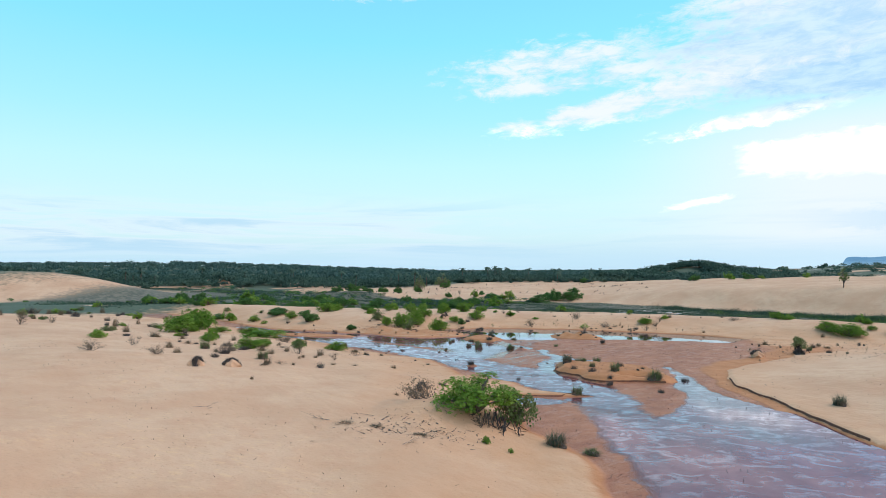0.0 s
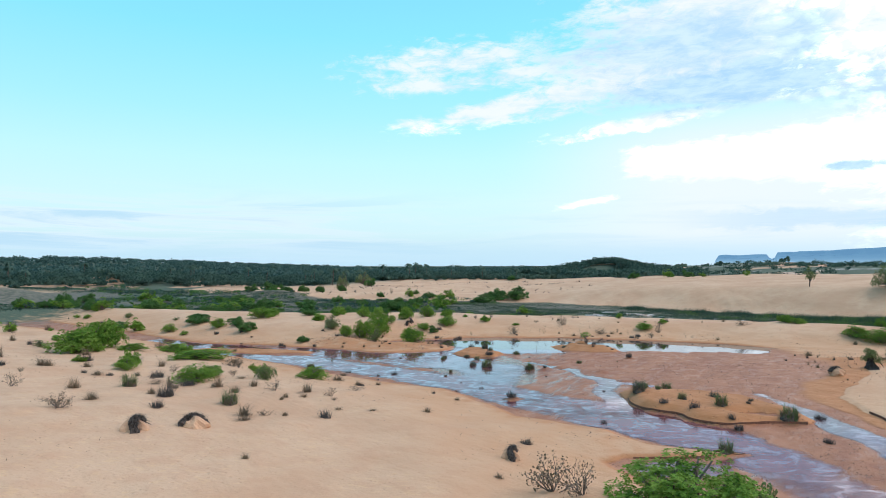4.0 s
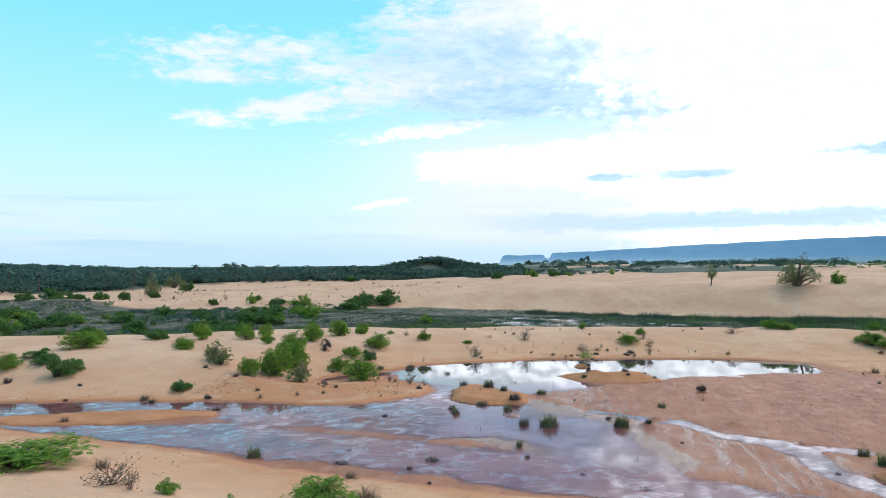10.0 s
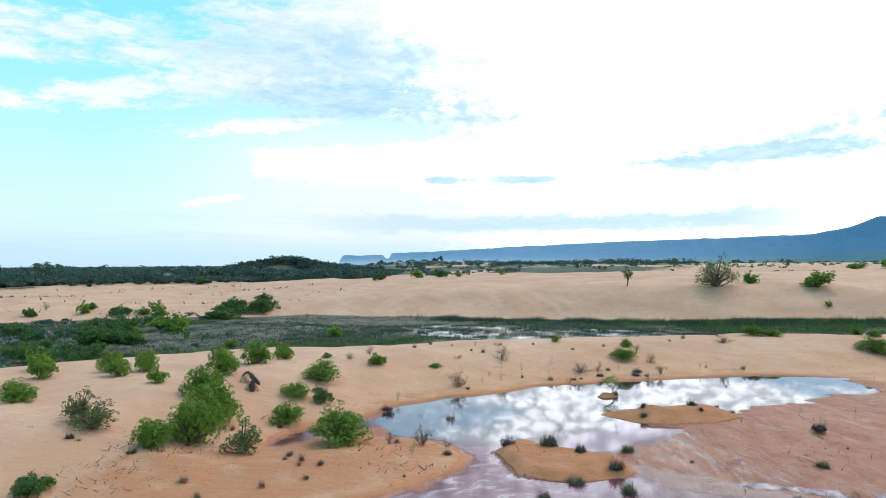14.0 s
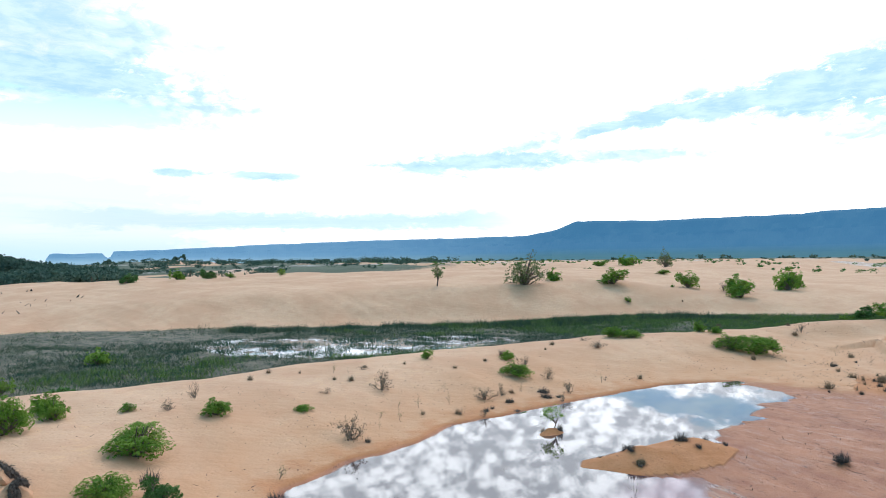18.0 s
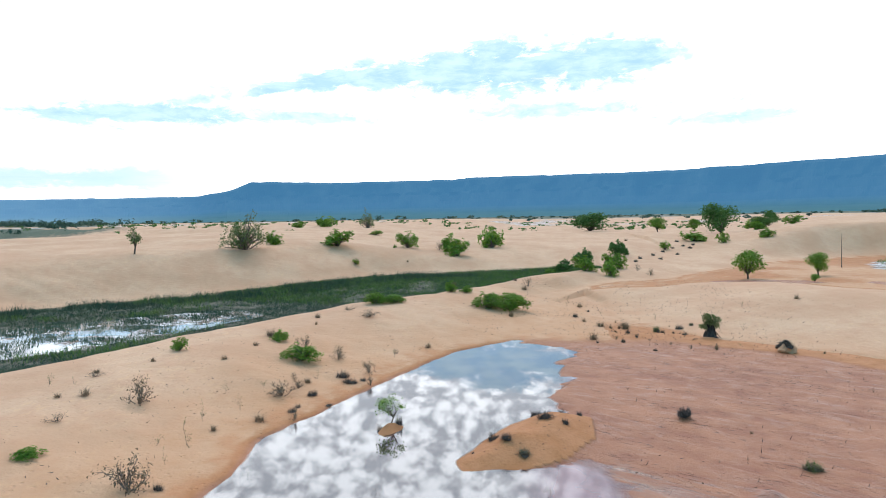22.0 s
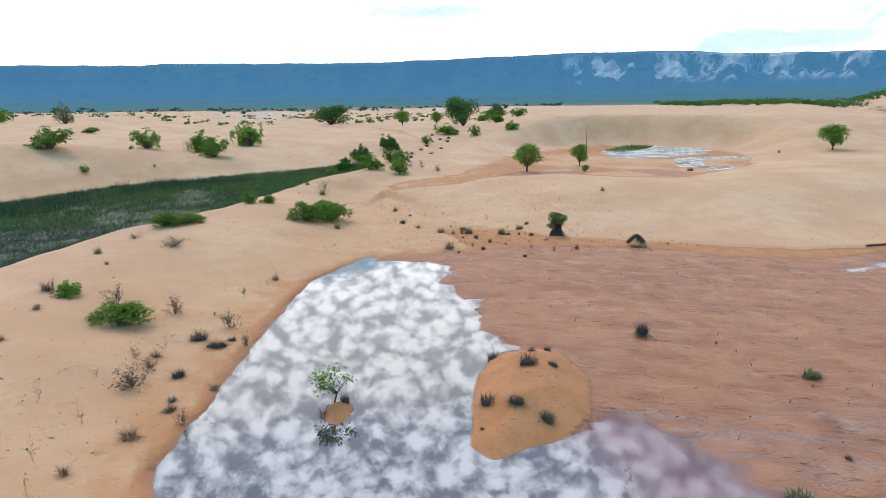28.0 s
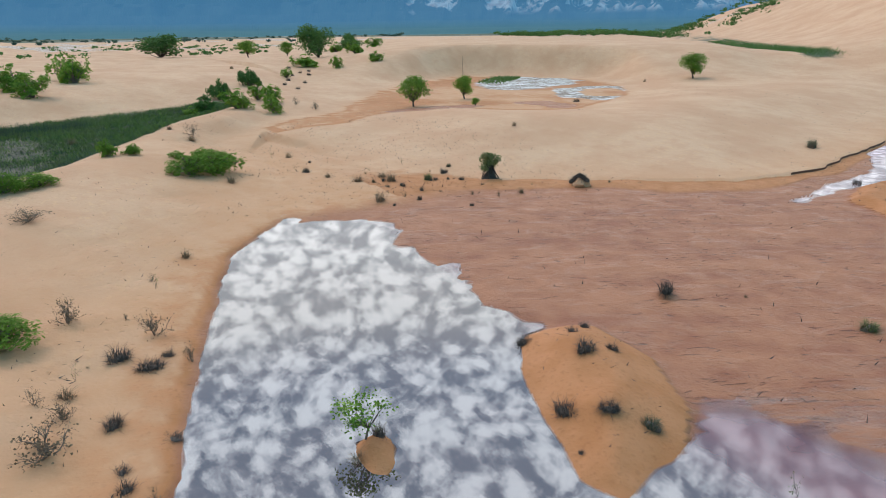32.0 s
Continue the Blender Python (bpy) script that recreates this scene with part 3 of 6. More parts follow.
MID_LINE = [(-70, 88), (-35, 66), (-22, 58), (-10, 53.5), (0, 49.5), (10, 47), (20, 51), (32, 54.5), (45, 55.4), (56, 54.8), (60, 54)]


def land(x, y):
    """The ground's height, and how far it is wash, valley floor, wet sand and salt (0 to 1)."""
    x, y = np.asarray(x, float), np.asarray(y, float)
    wx = x + 0.35 * grain(x, y, 3.1, 1) + 0.14 * grain(x, y, 0.9, 2)
    wy = y + 0.35 * grain(x, y, 3.1, 3) + 0.14 * grain(x, y, 0.9, 4)
    d = off_shape(wx, wy, WASH)
    crest = off_line(x, y, CREST)
    crest_y = np.interp(x, [p[0] for p in CREST], [p[1] for p in CREST])
    beyond = np.where(y > crest_y, crest, -crest)                 # north of the sand ridge
    far = -off_shape(wx, wy, FAR_SIDE)
    p2 = off_shape(wx, wy, POND2)
    # slopes round the wash
    swell = grain(x, y, 9, 5) * 0.5 + grain(x, y, 4.2, 6) * 0.28 + grain(x, y, 21, 7) * 0.6
    south = 0.16 * sm(-0.2, 0.7, d) + 0.95 * sm(0.3, 9, d) + 1.5 * sm(8, 28, d) + 1.2 * sm(34, 80, d)
    south = south + sm(1, 6, d) * 0.26 * swell
    ridge_top = 1.25 + 0.35 * sm(30, 58, x) + 0.15 * sm(-10, -30, x)
    north = 0.14 * sm(-0.2, 0.7, d) + ridge_top * sm(0.3, 9.5, d) + sm(1, 6, d) * 0.16 * swell
    floor = 0.22 + 0.7 * sm(45, 66, x) + 0.6 * sm(66, 76, x) + 0.09 * grain(x, y, 5, 8) + 0.07 * grain(x, y, 1.3, 10)
    north = np.where(beyond > 0, north * (1 - sm(0.5, 6.5, beyond)) + floor * sm(0.5, 6.5, beyond), north)
    # the field of sand past the scarp, with a pool in it and dunes behind
    east = (0.09 + 0.08 * sm(46, 40, y)) * sm(-0.15, 0.25, d) + 1.55 * sm(0.5, 16, d) + 0.8 * sm(45, 120, d) + sm(2, 8, d) * 0.12 * swell
    lee = sm(-6, 26, (x - 76) * 0.80 - (y - 14) * 0.60)
    east = east + 4.1 * lee * (0.25 * sm(1.0, 9, p2) + 0.75 * np.clip((p2 - 2.2) / 5.2, 0, 1)) - 0.5 * lee * sm(16, 60, p2) - 1.0 * sm(92, 150, np.hypot(x - 60, y - 10)) * (1 - lee)
    pool = 0.95 + 0.05 * grain(x, y, 4, 9)
    east = pool * (1 - sm(-0.5, 9, p2)) + east * sm(-0.5, 9, p2)
    # the strip of green and the high dune to the south-east
    along, across = (x - 58) * 0.73 - (y + 26) * 0.68, (x - 58) * 0.68 + (y + 26) * 0.73
    east = east - 1.2 * sm(12, 4, np.abs(across)) * sm(-20, 5, along) + 14.0 * sm(-8, -52, across) * sm(-45, 20, along) * sm(420, 250, along)
    mid_y = np.interp(x, [p[0] for p in MID_LINE], [p[1] for p in MID_LINE])
    is_north = (y > mid_y) & (x < 58) | ((x >= 58) & (beyond > -60) & (y > 57))
    join = sm(52, 66, x + (y - 54) * 0.4)
    is_east = x > np.interp(y, [-60, 0, 25, 45], [33, 23.5, 19, 12])
    z = np.where(is_north, north, np.where(is_east, east, south))
    z = np.where((x > 50) & (y > 40) & (d > 0), north * (1 - sm(-7, 5, -(y - 54.5) - (x - 56) * 0.35)) + east * sm(-7, 5, -(y - 54.5) - (x - 56) * 0.35), z)
    z = z + sm(0.6, 2.5, d) * (0.05 * grain(x, y, 2.1, 19) + 0.028 * grain(x, y, 1.05, 20)) * np.where(is_east & ~is_north, 0.3, 1.0)
    # the great dune beyond the valley
    high = 1.1 + 2.85 * sm(8, 48, x) - 1.9 * sm(60, 80, x) * sm(98, 70, y)
    back = (0.5 + 0.8 * sm(40, 10, x)) * sm(16, 55, far) - 3.1 * sm(48, 115, far) * sm(160, 105, x) * sm(18, 45, x) + 1.3 * sm(120, 420, far) * sm(40, 120, x)
    dune = high * (0.45 * sm(0, 15, far) + 0.55 * np.clip((far - 1.0) / 9.5, 0, 1)) + back + sm(8, 30, far) * 0.35 * swell + sm(30, 70, far) * sm(260, 90, far) * 0.55 * grain(x, y, 13, 11)
    broken = sm(60, 110, far) * sm(420, 250, far) * sm(80, 120, x)
    dune = dune + broken * (0.55 * grain(x, y, 7, 24) + 0.45 * np.abs(grain(x, y, 15, 25)))
    near_floor = np.where(beyond > 2, floor, z)
    soft = 22 * sm(72, 84, x)
    lift = sm(-0.5 - soft, 6 + soft, far)
    z = np.where(far > -0.5 - soft, near_floor * (1 - lift) + (floor + dune) * lift, z)
    # bed of the wash
    run = np.minimum(off_line(wx, wy, RUN) - 1.9 - 0.5 * sm(42, 36, y) * sm(26, 31, y) - 0.9 * sm(22, 10, y), off_line(wx, wy, RUN2) - 1.5 - 1.7 * sm(-13, -9, x) * sm(61, 58, y))
    run = np.minimum(run, off_line(wx, wy, BACKWATER) - 0.75)
    rill = np.minimum(off_line(wx, wy, RILL) - 0.28 - 0.32 * sm(46, 43, y) - 0.15 * grain(x, y, 1.6, 21), off_line(wx, wy, RILL_FORK) - 0.25)
    rill = np.minimum(rill, off_line(wx, wy, RILL2) - 0.25 - 0.6 * sm(36, 31, y) - 1.6 * sm(29, 23, y) - 2.4 * sm(25, 19, y))
    pond = off_shape(wx, wy, POND) + sm(14, 18, x) * sm(64, 61, y) * (0.75 * grain((x * 0.89 + y * 0.45), (y * 0.89 - x * 0.45) * 0.16, 0.75, 26) + 0.45 * grain((x * 0.89 + y * 0.45), (y * 0.89 - x * 0.45) * 0.2, 0.42, 27))
    shoal = sm(60.6, 58.8, y) * sm(18, 14, x) * sm(4, 7, x)
    bed = 0.035 + 0.045 * sm(0, 9, np.minimum(np.minimum(run, pond), rill))
    bed = bed - 0.075 * sm(1.2, -0.8, run) - 0.09 * sm(0.5, -0.3, rill) - (0.30 - 0.20 * shoal) * sm(0.25 + 1.4 * shoal, -1.6 - 1.2 * shoal, pond)
    bed = bed + 0.008 * grain(x, y, 1.1, 12) + 0.012 * grain(x, y, 0.55, 13) + 0.02 * grain(x, y, 3.7, 14)
    slick = 0.010 * grain((x * 0.515 + y * 0.857) * 0.28, -x * 0.857 + y * 0.515, 0.8, 17) + 0.006 * grain((x * 0.515 + y * 0.857) * 0.4, -x * 0.857 + y * 0.515, 0.37, 18)
    skim = off_shape(wx, wy, SKIM)
    bed = bed - 0.060 * sm(0.6, -1.4, off_shape(wx, wy, FILM)) + slick * (0.25 + 0.25 * sm(3, 0, skim))
    off_big = off_shape(x + 0.3 * (wx - x), y + 0.3 * (wy - y), BIG_ISLE)
    isles = 0.34 * sm(0.1, -1.1, off_big) + 0.26 * sm(0.75, -0.15, off_big)
    isles = isles + (0.44 + 0.12 * grain(x, y, 0.6, 23)) * sm(1.05, 0.0, np.hypot(((x - 13.8) * 0.92 - (y - 64.7) * 0.39) / 1.25, ((x - 13.8) * 0.39 + (y - 64.7) * 0.92) / 0.78) + 0.22 * grain(x, y, 0.8, 29)) + 0.2 * sm(0.0, -0.5, off_shape(wx, wy, MID_ISLE)) + 0.12 * sm(0.3, -0.2, off_shape(wx, wy, MID_ISLE))
    bed = bed - 0.14 * sm(1.0, 0.45, np.hypot((x - 11.4) / 2.3, (y - 24.0) / 1.3))
    isles = isles + (0.30 * sm(0.1, -0.8, off_shape(wx, wy, LOW_ISLE)) + 0.08 * sm(0.12, -0.02, off_shape(wx, wy, LOW_ISLE))) * sm(-0.3, 0.6, off_shape(wx, wy, ISLE_POOL)) + 0.12 * sm(0.2, -0.3, off_shape(wx, wy, BAR))
    bare = isles
    for mx, my, mr in MOUNDS:
        isles = isles + 0.20 * sm(mr, 0.1 * mr, np.hypot(x - mx, y - my))
    bed = bed + isles
    z = np.where(d < 0, bed * sm(0.1, -0.5, d) + np.maximum(z, 0.03) * (1 - sm(0.1, -0.5, d)), z)
    lengthwise, across_ = (x - 59) * 0.80 - (y - 57.4) * 0.60, (x - 59) * 0.60 + (y - 57.4) * 0.80
    z = z + 0.75 * np.exp(-(lengthwise / 5.0) ** 2) * np.clip(1 - np.where(across_ > 0, across_ / 5.5, -across_ / 2.4), 0, 1) ** 1.2
    # far country
    r = np.hypot(x - 20, y - 60)
    west = sm(-20, -70, x) * sm(70, 120, r) * sm(-60, 40, y)
    z = z * (1 - west) + west * (0.9 + 0.5 * grain(x, y, 18, 15))
    z = z + 6.0 * sm(1.0, 0.1, np.hypot((x + 140) / 52, (y - 134) / 32)) + 0.75 * sm(4.2, 0.6, np.hypot(x - 8.0, y - 17.2)) * (d > 0)
    z = z + 4.5 * sm(1.0, 0.1, np.hypot((x + 70) / 30, (y - 32) / 26)) * 0.45
    z = z + 2.6 * sm(1.0, 0.1, np.hypot((x + 119) / 11, (y - 196) / 8)) + 1.3 * sm(1.0, 0.1, np.hypot((x + 46) / 16, (y - 152) / 9))
    woods = sm(0, -60, x) * sm(-0.10, -0.66, x / np.maximum(y - 30, 30)) * sm(140, 240, r)
    z = z + woods * (2.5 + 10 * sm(240, 700, r))
    z = z + 6.5 * sm(1.0, 0.0, np.hypot((x - 66) / 46, (y - 330) / 36)) + 3 * sm(1.0, 0.0, np.hypot((x - 190) / 60, (y - 420) / 40))
    z = np.where(r > 350, z * sm(700, 350, r) + (5.6 - 1.8 * sm(0.9, 0.55, x / np.maximum(y - 60, 1)) * (y > 60) + 10 * woods + 1.2 * grain(x, y, 150, 16)) * sm(350, 700, r), z)
    wash = np.where(is_east & ~is_north, sm(-0.4 - 0.8 * sm(32, 42, y), -1.4 - 1.8 * sm(32, 42, y), d), sm(0.5, -0.4, d)) * sm(0.12, 0.03, bare) * sm(36, 27, x)
    valley = np.clip(sm(1.5, 5.5, beyond) * sm(3.0, -1.0, far) * (x < 78), 0, 1) * sm(-125, -95, x)
    wet = np.maximum(np.where(is_east & ~is_north, np.maximum(sm(0.12, -0.12, d), 0.8 * sm(1.6, 0.2, d) * sm(47, 51, y)) * (1 - 0.75 * sm(33, 41, x)), np.maximum(np.maximum(sm(0.9, -0.1, d), 0.50 * sm(3.2 + 1.8 * grain(x, y, 5, 22), 0.2, d) * sm(18, 30, y) * sm(44, 30, x)), 0.62 * sm(1.05, 0.45, np.hypot((x + 6) / 11, (y - 61) / 6))) * (1 - 0.85 * sm(27, 36, x))), np.maximum(0.7 * sm(0.75, 0.2, np.abs(p2 + 0.2)) * sm(-6, 4, y), (0.55 + 0.40 * grain(x, y, 5, 29)) * sm(0.5, -1.5, p2)))
    salt = sm(0.8, -1.0, off_shape(wx, wy, LAGOON))
    sheen = np.maximum(np.maximum(sm(1.6, -0.3, off_shape(wx, wy, FILM)), 0.50 * sm(2.0, -0.6, skim)), np.maximum(0.45 * sm(1.1, -0.1, rill), 0.45 * sm(0.9, -0.2, run))) * (d < 0.2) * sm(0.12, 0.03, bare)
    warm = np.where(is_east & ~is_north, 0.5 * sm(5, 0, d), sm(11 + 3 * grain(x, y, 6, 28), 0.5, d)) * sm(70, 40, x)
    warm = np.maximum(warm, sm(1.5, -1.0, p2))
    return z, wash, valley, wet, salt, d, far, p2, pond, run, rill, sheen, warm


MOUNDS = [(2.9, 64.7, 0.75), (5.6, 36.8, 0.6), (8.6, 47.3, 0.8), (9.8, 48.6, 0.7), (12.6, 46.4, 0.7), (3.1, 51.5, 0.6), (16.3, 53.6, 0.35), (9.4, 52.7, 0.55), (28.9, 45.3, 0.5), (32.8, 48.3, 1.0), (12.4, 60.0, 0.8)]


def ground_z(x, y):
    return float(land(np.array([x]), np.array([y]))[0][0])

# ---- ground, water and distance ----
def mesh_object(name, verts, faces, mat, smooth=False):
    me = bpy.data.meshes.new(name)
    me.from_pydata(np.asarray(verts).tolist(), [], np.asarray(faces).tolist() if not isinstance(faces, list) else faces)
    me.materials.append(mat)
    if smooth:
        me.polygons.foreach_set("use_smooth", [True] * len(me.polygons))
    me.update()
    return new(name, me)


def axis(lo, hi, step, reach_lo, reach_hi, grow=1.038):
    mid = np.arange(lo, hi + step / 2, step)
    up, s, v = [], step, hi
    while v < reach_hi:
        s *= grow
        v += s
        up.append(v)
    down, s, v = [], step, lo
    while v > reach_lo:
        s *= grow
        v -= s
        down.append(v)
    return np.concatenate([down[::-1], mid, up])


GX, GY = axis(-28, 48, 0.21, -4600, 4600, 1.048), axis(10, 78, 0.21, -4600, 4600, 1.048)


def make_ground():
    x, y = np.meshgrid(GX, GY)
    x, y = x.ravel(), y.ravel()
    z, wash, valley, wet, salt, d, far, p2, pond, run, rill, sheen, warm = land(x, y)
    nx, ny = len(GX), len(GY)
    i = (np.arange(ny - 1)[:, None] * nx + np.arange(nx - 1)[None, :]).ravel()
    me = bpy.data.meshes.new("ground")
    me.vertices.add(nx * ny)
    me.vertices.foreach_set("co", np.stack([x, y, z], 1).ravel())
    quads = np.stack([i, i + 1, i + 1 + nx, i + nx], 1)
    me.loops.add(quads.size)
    me.loops.foreach_set("vertex_index", quads.ravel())
    me.polygons.add(len(quads))
    me.polygons.foreach_set("loop_start", np.arange(0, quads.size, 4))
    me.polygons.foreach_set("use_smooth", np.ones(len(quads), bool))
    r = np.hypot(x - 20, y - 60)
    bare = sm(0.8, 1.15, np.hypot((x + 119) / 11, (y - 196) / 8)) * sm(0.85, 1.2, np.hypot((x + 42) / 22, (y - 153) / 11))
    scrub = bare * np.maximum(sm(-36, -70, x) * sm(60, 100, r) * sm(1.0, 1.3, np.hypot((x + 140) / 52, (y - 134) / 32)), sm(130, 210, r) * sm(20, -30, x) * (y > 100))
    scrub = scrub * np.where((far > -3) & (x > -85), sm(22, 50, far + 14 * grain(x, y, 17, 37)), 1.0)
    scrub = scrub * np.maximum(sm(-0.62, -0.30, grain(x, y, 15, 38) + 0.35 * grain(x, y, 5, 39)), sm(280, 380, r))
    scrub = np.maximum(scrub, sm(420, 900, r))
    scrub = np.maximum(scrub, sm(95, 150, far) * (y > 150) * sm(1.5, 1.15, x / np.maximum(y - 60, 1)) * sm(-0.25, 0.25, grain(x, y, 24, 36) + 0.3))
    along, across = (x - 58) * 0.73 - (y + 26) * 0.68, (x - 58) * 0.68 + (y + 26) * 0.73
    scrub = np.maximum(scrub, sm(3.4, 1.2, np.abs(across + 4.5)) * sm(4, 12, along) * (d > 20))
    pan = np.hypot((x - 81) * 0.72 + (y - 8) * 0.69, ((x - 81) * 0.69 - (y - 8) * 0.72) * 0.52) + 1.2 * grain(x, y, 3, 31)
    ring = np.abs(np.hypot((x - 62) * 0.72 + (y - 11) * 0.69, ((x - 62) * 0.69 - (y - 11) * 0.72) * 0.62) - 4.6 + 0.9 * grain(x, y, 2.5, 33))
    salt = np.maximum(salt, np.maximum(sm(8.5, 6.0, pan), sm(2.0, 0.8, ring)) * (p2 < 0))
    salt = np.maximum(salt, 0.55 * sm(150, 260, r) * sm(60, 140, x) * sm(0.1, 0.5, grain(x * 0.35, y, 22, 32)))
    brown = np.maximum(sm(1.0, 0.7, np.hypot((x - 55.5) / 4.5, (y - 25.5) / 2.6) + 0.25 * grain(x, y, 1.7, 34)), sm(1.0, 0.6, np.hypot((x - 59) / 2.6, (y - 37) / 5.0) + 0.4 * grain(x, y, 1.3, 35)))
    wash = np.maximum(wash, brown)
    for key, v in (("wash", wash), ("valley", valley), ("wet", wet), ("salt", salt), ("scrub", scrub), ("sheen", sheen), ("warm", warm)):
        me.attributes.new(key, "FLOAT", "POINT").data.foreach_set("value", np.asarray(v, np.float32))
    me.materials.append(SAND)
    me.update(calc_edges=True)
    tagged(new("ground", me), "pale orange dune sand with a red mud wash and damp banks", "ground", kind="structure")


make_ground()


def water_sheet(name, shape, level, mat, label):
    bm = bmesh.new()
    bm.faces.new([bm.verts.new((px, py, level)) for px, py in shape])
    me = bpy.data.meshes.new(name)
    bm.to_mesh(me)
    bm.free()
    me.materials.append(mat)
    return tagged(new(name, me), label, "water", kind="structure")




def make_water():
    """The sheet over the wash; calm in the pond, ruffled where it runs, and thin over the shoals."""
    x, y = np.meshgrid(np.arange(-64, 58, 0.4), np.arange(-60, 90, 0.4))
    nx = x.shape[1]
    x, y = x.ravel(), y.ravel()
    d = off_shape(x, y, WASH)
    i = (np.arange(len(x) // nx - 1)[:, None] * nx + np.arange(nx - 1)[None, :]).ravel()
    i = i[d[i] < 1.0]
    used, back = np.unique(np.stack([i, i + 1, i + 1 + nx, i + nx], 1), return_inverse=True)
    x, y = x[used], y[used]
    calm = sm(1.2, -0.6, off_shape(x, y, POND)) * (1 - 0.9 * sm(60.2, 57.8, y) * sm(18, 14, x))
    calm = np.maximum(calm, np.maximum(0.12 * sm(0.5, -2.5, off_shape(x, y, FILM)), 0.5 * sm(1.0, 0.3, off_line(x, y, RILL)) + 0.45 * sm(2.6, 1.0, off_line(x, y, RILL2)) * sm(12, 26, y)))
    ob = mesh_object("water", np.stack([x, y, 0 * x], 1), back.reshape(-1, 4), POND_WATER)
    ob.data.attributes.new("calm", "FLOAT", "POINT").data.foreach_set("value", np.clip(calm, 0, 1).astype(np.float32))
    still = np.maximum(sm(60.4, 59.0, y) * sm(18, 15, x) * sm(2.5, 0.5, off_shape(x, y, POND)), 0.7 * sm(0.8, -1.0, off_shape(x, y, FILM)))
    ob.data.attributes.new("still", "FLOAT", "POINT").data.foreach_set("value", still.astype(np.float32))
    ob.data.attributes.new("depth", "FLOAT", "POINT").data.foreach_set("value", (-land(x, y)[0]).astype(np.float32))
    tagged(ob, "still shallow red-brown water that mirrors the cloudy sky", "water", kind="structure")


make_water()
water_sheet("water", LAGOON, 0.225, LAGOON_WATER, "pale shallow lagoon water among reeds")


# the table mountain: elevation of its rim above the eye, by compass bearing
RIM = [(19.9, -0.4), (20.3, 0.70), (20.6, 0.80), (24.0, 0.86), (24.3, 0.5), (24.55, 0.5), (24.8, 1.02), (28, 1.12), (37, 1.55), (46, 1.85), (60, 2.15), (62.5, 2.6), (64.3, 3.35), (72, 3.25), (82, 3.4), (84, 3.55), (100, 3.65), (107, 3.85), (117, 4.15), (126, 4.05), (131, 3.62), (141, 3.4), (147, 4.4), (156, 5.4), (175, 5.4), (200, 4.0), (230, 2.0), (260, 0.4)]


